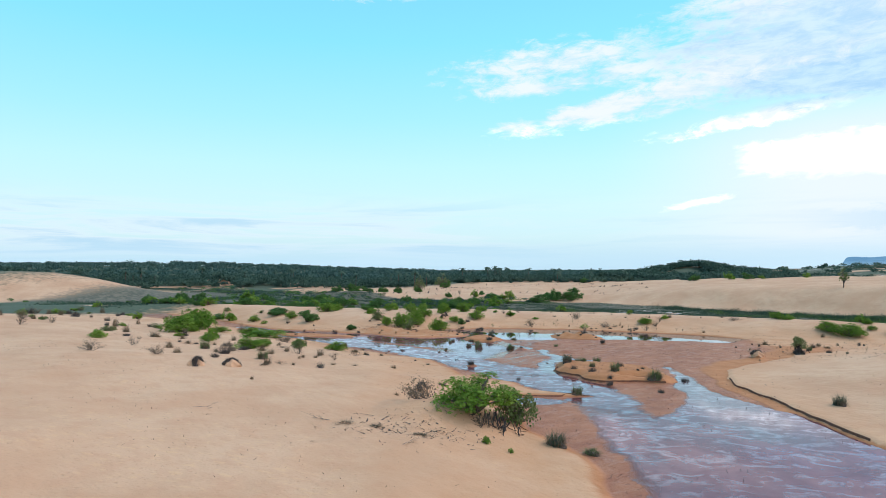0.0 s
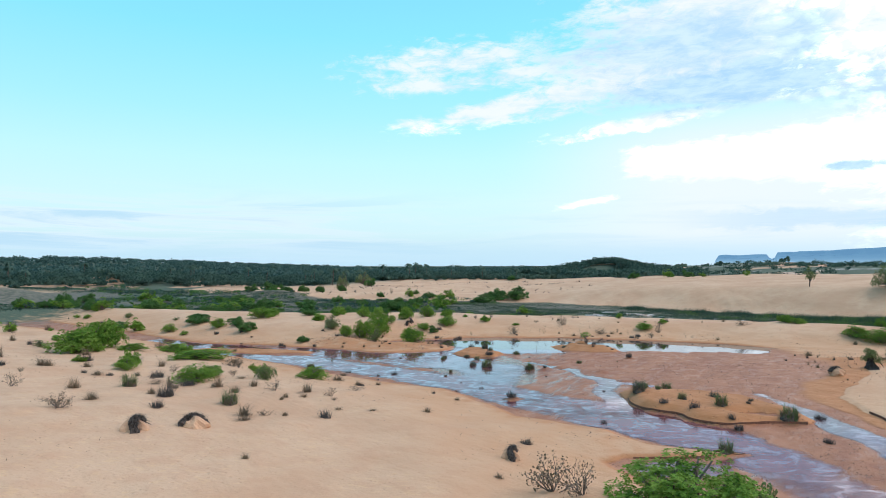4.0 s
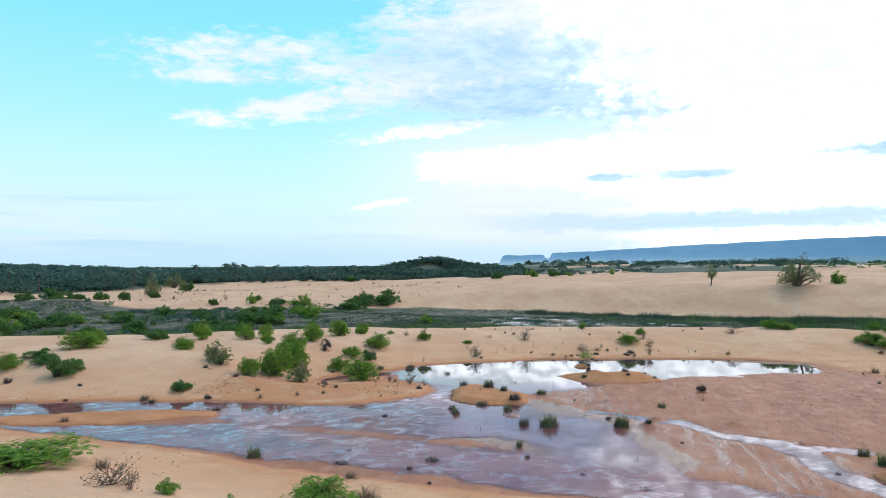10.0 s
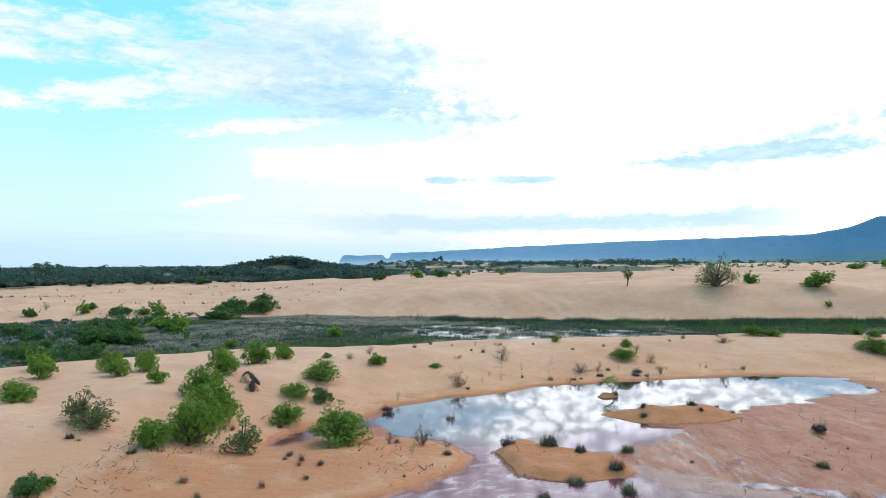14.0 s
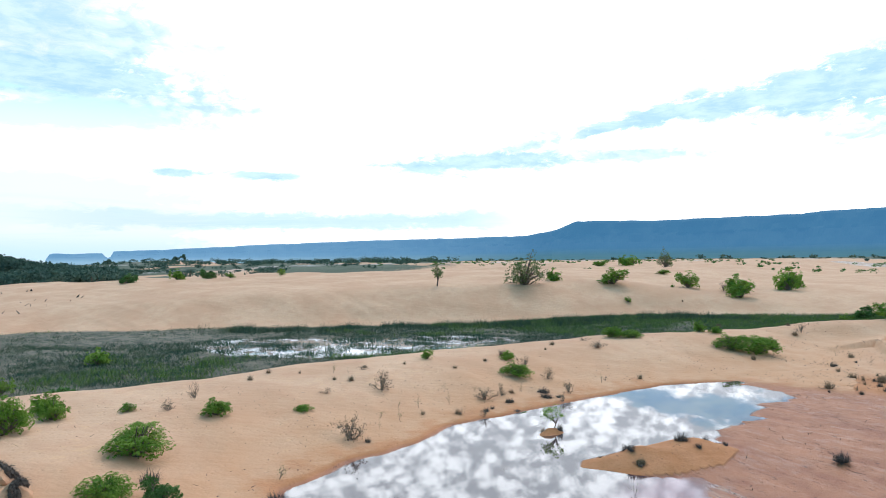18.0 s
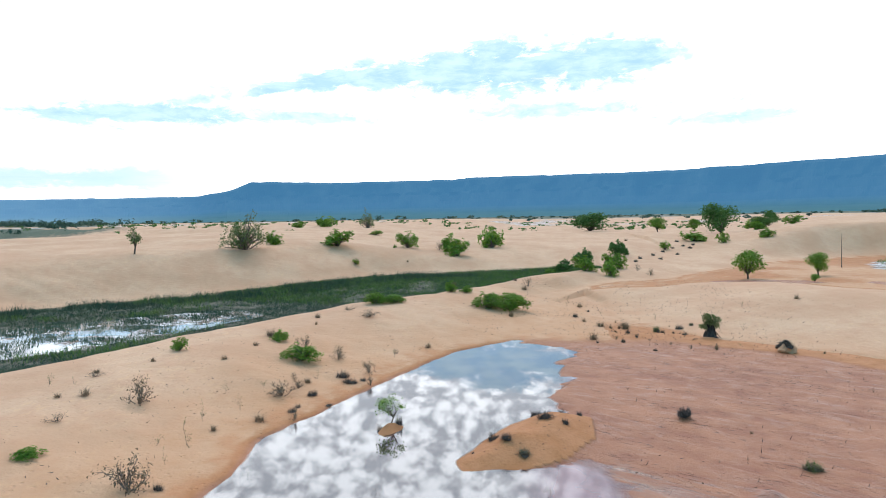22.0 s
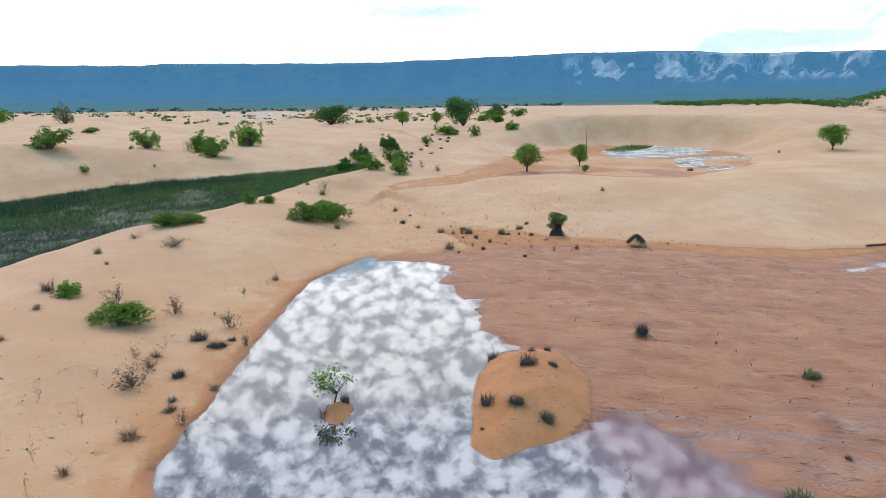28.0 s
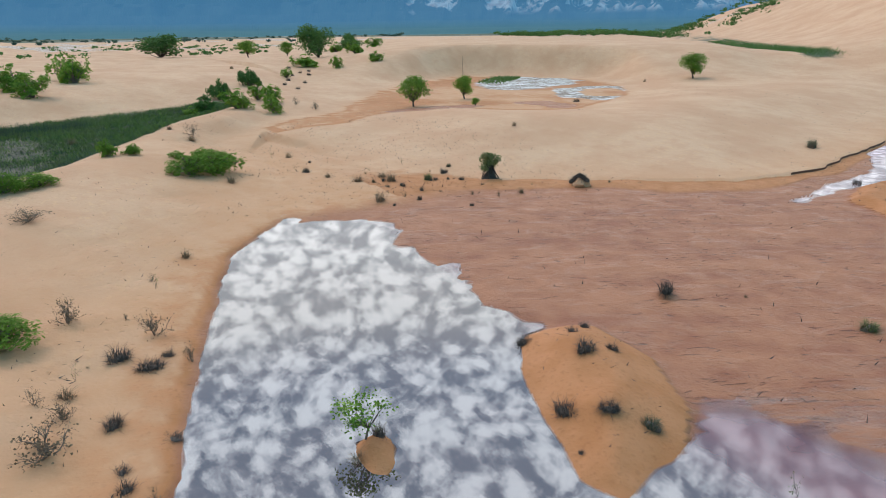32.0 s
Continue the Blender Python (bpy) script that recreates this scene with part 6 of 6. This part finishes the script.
# ---- the cut edges of the banks ----
def bank_edge(line, shape, label, step=0.22, rise=0.02, deep=1.0):
    """A low dark face of cut earth along the rim of a shape; line gives its stretch."""
    pts = []
    for (ax, ay), (bx, by) in zip(line, line[1:]):
        m = max(int(math.hypot(bx - ax, by - ay) / step), 1)
        nx, ny = (by - ay) / math.hypot(bx - ax, by - ay), -(bx - ax) / math.hypot(bx - ax, by - ay)
        for k in range(m):
            px, py = ax + (bx - ax) * k / m, ay + (by - ay) * k / m
            s = np.linspace(-1.1, 1.1, 89)
            qx, qy = px + nx * s, py + ny * s
            wx = qx + 0.35 * grain(qx, qy, 3.1, 1) + 0.14 * grain(qx, qy, 0.9, 2)
            wy = qy + 0.35 * grain(qx, qy, 3.1, 3) + 0.14 * grain(qx, qy, 0.9, 4)
            d = off_shape(wx, wy, shape)
            i = int(np.abs(d).argmin())
            inside = 1 if d[min(i + 4, 88)] > d[max(i - 4, 0)] else -1
            pts.append((qx[i], qy[i], nx * inside, ny * inside))
    soft = np.array(pts)
    for _ in range(3):
        soft[1:-1] = 0.25 * soft[:-2] + 0.5 * soft[1:-1] + 0.25 * soft[2:]
    rows = []
    for k, (px, py, nx, ny) in enumerate(soft.tolist()):
        jag = 0.10 * float(grain(np.array([k * 0.31]), np.array([0.5]), 1.0, 71)[0])
        rows.append([(px + nx * o, py + ny * o, ground_z(px + nx * g, py + ny * g) + h) for o, g, h in [(o * deep, g, h) for o, g, h in ((-0.20 + jag, -0.25, -0.05), (-0.10 + jag, -0.15, 0.05), (0.0 + jag, 0.22, rise - 0.02), (0.05 + jag, 0.30, rise - 0.012))]])
    verts = [p for r in rows for p in r]
    w = 4
    faces = [(k * w + j, k * w + j + 1, (k + 1) * w + j + 1, (k + 1) * w + j) for k in range(len(rows) - 1) for j in range(w - 1)]
    tagged(mesh_object("bank_edge", verts, faces, CUT_EARTH), label, "bank", kind="structure")


bank_edge([(26.8, 18), (26.2, 21), (25.4, 26.5), (24.1, 31), (24.0, 34.0)], WASH, "low dark cut edge of a sand bank above the wash", deep=0.2)
bank_edge([(12.1, 37), (12.1, 35.8), (12.9, 34.1), (14.4, 32.8), (14.3, 31.6), (15.4, 30.6), (16.4, 30.4), (17.4, 30.9), (20.0, 31.0)], LOW_ISLE, "low dark undercut edge of a sand islet", deep=0.25)
bank_edge([(14.8, 26.1), (13.2, 25.4), (12.0, 25.4), (9.7, 25.3)], WASH, "low dark undercut edge of a sand spit", deep=0.3)


# ---- what nobody could count ----
def stuff(name, label, category, verts, faces, mat):
    return tagged(mesh_object(name, verts, faces, mat), label, category, kind="stuff")


def scatter(n, x0, x1, y0, y1, keep):
    x, y = rng.uniform(x0, x1, n), rng.uniform(y0, y1, n)
    got = land(x, y)
    k = keep(x, y, got) > rng.random(n)
    return x[k], y[k], got[0][k]


def standing_blades(x, y, z, tall, wide, lean=0.25):
    n = len(x)
    a = rng.uniform(0, 6.28, n)
    h = tall * rng.uniform(0.5, 1.2, n)
    s = np.stack([np.cos(a), np.sin(a), np.zeros(n)], 1) * (wide * rng.uniform(0.6, 1.3, n))[:, None]
    foot = np.stack([x, y, z - 0.05], 1)
    top = foot + np.stack([rng.normal(0, lean, n) * h, rng.normal(0, lean, n) * h, h], 1)
    return np.stack([foot - s, foot + s, top], 1).reshape(-1, 3), np.arange(3 * n).reshape(-1, 3)


def reed_keep(x, y, got):
    z, wash, valley, wet, salt, d, far = got[:7]
    patch = sm(0.25, 0.6, grain(x, y, 4.5, 51) * 0.5 + 0.5 + 0.25 * grain(x, y, 1.6, 52))
    rim = sm(-7, -3.5, far) * sm(0.8, -0.8, far)
    bare = sm(-15, -10, far) * sm(2, 10, x) * sm(33, 26, x)
    return (valley > 0.4) * np.maximum(0.22 + 0.78 * patch, rim * sm(10, 26, x)) * (1 - 0.93 * salt) * (1 - 0.85 * bare)


x, y, z = scatter(330000, -60, 80, 52, 150, reed_keep)
k = np.repeat(np.arange(len(x)), np.where(x > 4, 4, 2))
x, y, z = x[k] + rng.normal(0, 0.16, len(k)), y[k] + rng.normal(0, 0.16, len(k)), z[k]
stuff("reeds", "dense dark green reeds and sedge in the wet hollow", "reeds", *standing_blades(x, y, z, 0.27, 0.024, 0.8), REED)
x, y, z = scatter(120000, 20, 80, 48, 112, lambda x, y, g: reed_keep(x, y, g) * sm(44, 60, x) * 0.9)
k = np.repeat(np.arange(len(x)), 4)
x, y, z = x[k] + rng.normal(0, 0.16, len(k)), y[k] + rng.normal(0, 0.16, len(k)), z[k]
stuff("reeds", "fresh green sedge in the narrow end of the hollow", "reeds", *standing_blades(x, y, z, 0.32, 0.026, 0.7), REED_FRESH)
x, y, z = scatter(60000, 17, 43, 81, 108, lambda x, y, g: g[4] * sm(-0.45, 0.55, grain(x, y, 2.2, 53) * 0.6 + grain(x, y, 0.9, 64) * 0.5))
stuff("reeds", "scattered dark reeds standing in pale lagoon water", "reeds", *standing_blades(x, y, z, 0.34, 0.03, 0.4), REED)
x, y, z = scatter(150000, -150, -8, 60, 175, lambda x, y, g: sm(-52, -78, x) * sm(0.3, 0.65, grain(x, y, 9, 54) * 0.5 + 0.5) * sm(1.0, 1.3, np.hypot((x + 140) / 52, (y - 134) / 32)) * sm(95, 105, y + x * 0.25 + 30) * (g[5] > 1))
stuff("scrub", "low grey-green scrub on the wet plain", "scrub", *standing_blades(x, y, z, 0.40, 0.09, 0.9), REED)
x, y, z = scatter(90000, 45, 125, -105, -8, lambda x, y, g: sm(3.6, 1.6, np.abs((x - 58) * 0.68 + (y + 26) * 0.73 + 4.5)) * sm(6, 12, (x - 58) * 0.73 - (y + 26) * 0.68))
stuff("scrub", "green scrub along a hollow between dunes", "scrub", *standing_blades(x, y, z, 0.55, 0.07, 0.8), LEAF_DARK)
x, y, z = scatter(90000, 2, 66, 66, 134, lambda x, y, g: (g[2] > 0.3) * sm(25, 31, x) * sm(-6.5, -3.0, g[6]) * sm(0.6, -0.6, g[6]) * sm(-0.35, 0.35, grain(x, y, 2.4, 68) + 0.5 * grain(x, y, 0.9, 69)))
k = np.repeat(np.arange(len(x)), 3)
stuff("reeds", "tall ragged dark reeds along the foot of the dune", "reeds", *standing_blades(x[k] + rng.normal(0, 0.14, len(k)), y[k] + rng.normal(0, 0.14, len(k)), z[k], 0.75, 0.022, 0.28), REED)
x, y, z = scatter(70000, -20, 62, 60, 130, lambda x, y, g: reed_keep(x, y, g) * sm(0.3, 0.7, grain(x, y, 6.0, 70) + 0.4 * grain(x, y, 2.0, 71)))
k = np.repeat(np.arange(len(x)), 3)
stuff("reeds", "clumps of yellow-green sedge in the wet hollow", "reeds", *standing_blades(x[k] + rng.normal(0, 0.14, len(k)), y[k] + rng.normal(0, 0.14, len(k)), z[k], 0.5, 0.022, 0.45), REED_FRESH)
# litter and little stalks on the sand and the mud
x, y, z = scatter(42000, -30, 58, 4, 86, lambda x, y, g: (0.30 * sm(0.5, 3, g[5]) + 0.10 * (g[5] < 0) * (g[8] > 0.5)) * sm(0.35, 0.7, grain(x, y, 6, 55) * 0.5 + 0.5) * (g[2] < 0.3))
stuff("stalks", "short dry stalks and litter strewn over the sand", "litter", *standing_blades(x, y, z, 0.13, 0.022, 0.9), DRY)
x, y, z = scatter(2600, -25, 34, 6, 66, lambda x, y, g: (g[5] < -0.3) * (g[8] > 0.3) * sm(0.5, 0.75, grain(x, y, 3.2, 56) * 0.5 + 0.5))
stuff("stalks", "small dark stalks poking out of the shallow water and mud", "litter", *standing_blades(x, y, np.maximum(z, 0), 0.2, 0.018, 0.35), DEAD)
x, y, z = scatter(4200, 27, 60, 42, 63, lambda x, y, g: sm(0.4, 0.8, grain(x, y, 2.6, 57) * 0.5 + 0.5) * 0.8)
stuff("stalks", "dark roots and stalks strewn over damp sand", "litter", *standing_blades(x, y, z, 0.16, 0.03, 0.9), DEAD)

x, y, z = scatter(26000, -30, 40, 20, 84, lambda x, y, g: sm(0.2, 0.8, g[5]) * sm(9, 2, g[5]) * sm(0.1, 0.6, grain(x, y, 3.5, 59)) * 0.5)
stuff("bark_bits", "dark bits of root and bark on the damp banks", "litter", *standing_blades(x, y, z + 0.05, 0.06, 0.03, 1.7), DEAD)
x, y, z = scatter(2600, 1, 23, 29, 63, lambda x, y, g: (g[5] < -0.2) * (g[0] > 0.14) * 0.8)
stuff("bark_bits", "dark bits of root and bark on the sand islets", "litter", *standing_blades(x, y, z + 0.04, 0.07, 0.022, 1.6), DEAD)
x, y, z = scatter(1500, -15, 1, 55, 66, lambda x, y, g: sm(0.1, 0.6, g[5]) * sm(-0.1, 0.5, grain(x, y, 2.6, 75)) * 0.8)
stuff("bark_bits", "dark sticks and roots strewn over the sand spit", "litter", *standing_blades(x, y, z + 0.05, 0.16, 0.022, 1.8), DEAD)
bx, by = rng.normal(7.6, 1.6, 260), rng.normal(13.2, 1.5, 260)
stuff("bark_bits", "dark bits of bark and root strewn on the worn sand", "litter", *standing_blades(bx, by, land(bx, by)[0] + 0.06, 0.075, 0.04, 2.2), DEAD)
x, y, z = scatter(5200, -50, 30, 136, 200, lambda x, y, g: (g[6] > 2) * sm(1.6, 0.3, np.abs(y - 175.5 + 0.2 * x - 1.5 * grain(x, y * 0, 19, 73))) * sm(-0.3, 0.4, grain(x, y, 4, 72)) + 0.05 * (g[6] > 1) * (grain(x, y, 8, 74) > 0.2))
stuff("stalks", "dark line of dead stalks and roots on the far dune", "litter", *standing_blades(x, y, z, 0.5, 0.16, 0.9), DEAD)
gx, gy = rng.normal(88, 4.2, 2600), rng.normal(6.5, 4.6, 2600)
k = (np.abs((gx - 91) + (gy - 5) * 0.9 + 1) < 3.0) & (off_shape(gx, gy, POND2) < -1.5)
stuff("sedge", "low green sedge along the edge of the salt pan", "grass", *standing_blades(gx[k], gy[k], land(gx[k], gy[k])[0], 0.45, 0.10, 0.6), REED_FRESH)
x, y, z = scatter(6000, 6, 52, 20, 62, lambda x, y, g: (g[5] < 0.3) * (g[8] > 0.2) * (g[9] > 0.3) * sm(-0.2, 0.6, grain(x, y, 5, 58)))
stuff("specks", "tiny dark bits of root and bark on the mud", "litter", *standing_blades(x, y, z + 0.04, 0.065, 0.028, 1.6), DEAD)
for _ in range(95):
    bx, by = rng.uniform(-80, -22), rng.uniform(36, 88)
    if off_shape(np.array([bx]), np.array([by]), WASH)[0] > 1.5 and by + 0.9 * bx > -2 - rng.uniform(0, 6):
        s = rng.uniform(0.6, 1.6)
        plant(("dry", "tuft", "leafy", "olive", "twiggy")[rng.integers(0, 5)], bx, by, s, s * rng.uniform(0.35, 0.55))
for row in ((125, 24, 7.0, 5.4), (158, 47, 9.6, 4.4), (152, 6, 3.6, 3.4), (131, 14, 5.0, 2.2)):
    plant("darktree", *row)
for row in ((137, 34, 3.8, 3.0), (134, 27, 2.4, 2.6)):
    plant("tree", *row)
for row in ((116, 20, 3.0, 1.6), (140, 5, 4.0, 1.8), (145, 12, 3.4, 1.5)):
    plant("leafy", *row)
for _ in range(46):
    bx, by = rng.uniform(-26, -3), rng.uniform(24, 42)
    if off_shape(np.array([bx]), np.array([by]), WASH)[0] > 2 and by > 18 - 0.55 * bx:
        s = rng.uniform(0.5, 1.3)
        plant(("dry", "dry", "twiggy", "tuft")[rng.integers(0, 4)], bx, by, s, s * rng.uniform(0.22, 0.42))
for _ in range(34):
    bx, by = rng.uniform(-15, 1), rng.uniform(57.5, 68)
    if off_shape(np.array([bx]), np.array([by]), WASH)[0] > 0.6:
        s = rng.uniform(0.25, 0.6)
        plant(("dry", "tuft", "dry", "sprout")[rng.integers(0, 4)], bx, by, s, s * rng.uniform(0.25, 0.45))
for _ in range(46):
    bx, by = rng.uniform(28.5, 44), rng.uniform(45.5, 58)
    if by > 47 + (bx - 30) * 0.42 and by < 62 - (bx - 29) * 0.42:
        s = rng.uniform(0.2, 0.55)
        plant(("dry", "tuft", "sprout", "twiggy", "tuft")[rng.integers(0, 5)], bx, by, s, s * rng.uniform(0.35, 0.7))
plant("twiggy", 5.9, 18.6, 1.7, 1.0)
plant("twiggy", 6.7, 17.6, 1.4, 0.9)
plant("twiggy", 9.8, 15.4, 1.0, 0.5)
for row in ((-0.3, 61.0, 0.9, 0.75), (0.4, 60.2, 0.6, 0.4), (-1.6, 61.6, 0.7, 0.4)):
    plant("twiggy", *row)

# ---- woods ----
def tree_heap(x, y, z, tall, wide, leaves, size):
    """Far trees: for each a heap of leaf clumps on a stem, uneven and with gaps."""
    n = len(x)
    k = leaves
    way = unit(rng.normal(0, 1, (n, k, 3)))
    lump = rng.normal(0, 0.2, (n, 7, 3))
    lump[:, :, 2] = lump[:, :, 2] * 0.7 + 0.08
    which = rng.integers(0, 7, (n, k))
    c = np.take_along_axis(lump, which[:, :, None].repeat(3, 2), 1)
    r = rng.uniform(0.16, 0.34, (n, k, 1))
    at = c + way * r
    at[:, :, 2] = at[:, :, 2] * 0.8
    at = at * np.stack([wide, wide, tall * 0.72], 1)[:, None, :] + np.stack([x, y, z + tall * 0.44], 1)[:, None, :]
    at[:, :, 2] = np.where(at[:, :, 2] < (z + 0.1)[:, None], (z + 0.1)[:, None] + rng.random((n, k)) * (tall * 0.35)[:, None], at[:, :, 2])
    return leaf_quads(at.reshape(-1, 3), way.reshape(-1, 3), size, 0.1, 0.55)


def woods(label, n, inside, tall, leaves=34, size=1.0, mat=None):
    """inside: bearing from and to, distance from and to, seen from the wash."""
    a0, a1, r0, r1 = inside
    a, r = np.radians(rng.uniform(a0, a1, n)), np.sqrt(rng.uniform(r0 ** 2, r1 ** 2, n))
    x, y = -4 + r * np.sin(a), 30 + r * np.cos(a)
    z = land(x, y)[0]
    keep = grain(x, y, 16, 61) + 0.4 * rng.random(n) > (-0.15 if tall > 3.2 else 0.25)
    x, y, z = x[keep], y[keep], z[keep]
    t = tall * rng.uniform(0.45, 1.15, len(x)) * (0.85 + 0.3 * grain(x, y, 30, 62))
    v, f = tree_heap(x, y, z, t, t * rng.uniform(1.0, 1.9, len(x)), leaves, size)
    stuff("woods", label, "woods", v, f, mat or WOODS)


DARK = "dark green palm woods behind the dunes"
woods(DARK, 2100, (-58, -14, 185, 300), 3.4, 70, 0.62)
woods("woods far behind the dunes, blue-green with painted haze", 2300, (-66, -14, 260, 640), 5.0, 54, 1.2, WOODS_HAZED)
woods("tall dark trees standing out of the woods", 130, (-56, 2, 180, 260), 6.6, 150, 0.5)
woods(DARK, 1300, (-20, 3, 200, 330), 3.3, 70, 0.62)
woods("woods far behind the dunes, blue-green with painted haze", 1300, (-17, 4, 300, 640), 4.4, 44, 1.1, WOODS_HAZED)
woods(DARK, 500, (-8, 9, 185, 235), 3.0, 70, 0.6)
woods(DARK, 1300, (5, 22, 225, 345), 5.5, 64, 0.85)
# shrubs on the wet plain and in the hollow, too many to count
x, y, z = scatter(5200, -150, 12, 84, 190, lambda x, y, g: np.maximum((g[2] > 0.5) * 0.45, sm(-50, -70, x) * sm(84, 96, y + x * 0.1) * 0.5) * sm(1.0, 1.3, np.hypot((x + 140) / 52, (y - 134) / 32)) * sm(-0.25, 0.45, grain(x, y, 13, 65) + 0.4 * grain(x, y, 5, 66)) * sm(8, -6, x) * (g[5] > 2) * (g[6] < 4))
t = rng.uniform(0.45, 1.5, len(x)) * (1 + 0.5 * grain(x, y, 9, 67))
for mat, label, take in ((LEAF_DARK, "dark green shrubs crowding the wet hollow", 0.0), (WOODS, "grey-green shrubs scattered over the wet plain", 0.45)):
    u = hashed(np.floor(x * 7), np.floor(y * 7), 3.0)
    k = (u >= take) & (u < (0.45 if take == 0 else 1.0))
    stuff("shrubs", label, "shrubs", *tree_heap(x[k], y[k], z[k], t[k], t[k] * rng.uniform(1.1, 2.0, k.sum()), 64, 0.2), mat)
woods("thin dark woods far over the dunes", 520, (14, 48, 210, 420), 4.2, 60, 0.55)
woods("thin dark woods far over the dunes", 330, (30, 115, 420, 900), 4.5, 40, 1.0)
woods("thin dark woods far over the dunes", 600, (-20, 30, 420, 1200), 5.0, 16, 2.0)
woods("dark shrubs on the broken sand plain", 700, (38, 104, 160, 330), 1.6, 22, 0.4, LEAF_DARK)
woods("dark scrub on low sand hills", 800, (120, 152, 230, 420), 4.1, 40, 0.6, LEAF_DARK)
for px, py, ph in ((-46, 165, 6.5), (-42, 168, 5.5), (-55, 176, 6.5), (-33, 190, 6.5), (-60, 182, 6), (-24, 198, 7), (-8, 205, 6.5), (4, 190, 4.6), (16, 186, 4.5), (-70, 170, 6), (60, 176, 3.6), (95, 190, 3.4)):
    py += 42
    p = palm(ph * 0.9, "tall slender palm with drooping fronds")
    p.matrix_basis = pose(px, py, ground_z(px, py) - 0.1, 0, 0, rng.uniform(0, 360))
for _ in range(26):
    a, q = math.radians(rng.uniform(-46, 4)), rng.uniform(190, 262)
    px, py = -4 + q * math.sin(a), 30 + q * math.cos(a)
    p = palm(rng.uniform(4.0, 6.4), "tall slender palm with drooping fronds")
    p.matrix_basis = pose(px, py, ground_z(px, py) - 0.1, 0, 0, rng.uniform(0, 360))
for _ in range(120):
    bx, by = rng.uniform(-78, -2), rng.uniform(92, 128)
    if grain(np.array([bx]), np.array([by]), 11, 63)[0] > -0.25:
        s = rng.uniform(1.5, 3.4)
        plant("dark" if rng.random() < 0.75 else "leafy", bx, by, s, s * rng.uniform(0.38, 0.52))
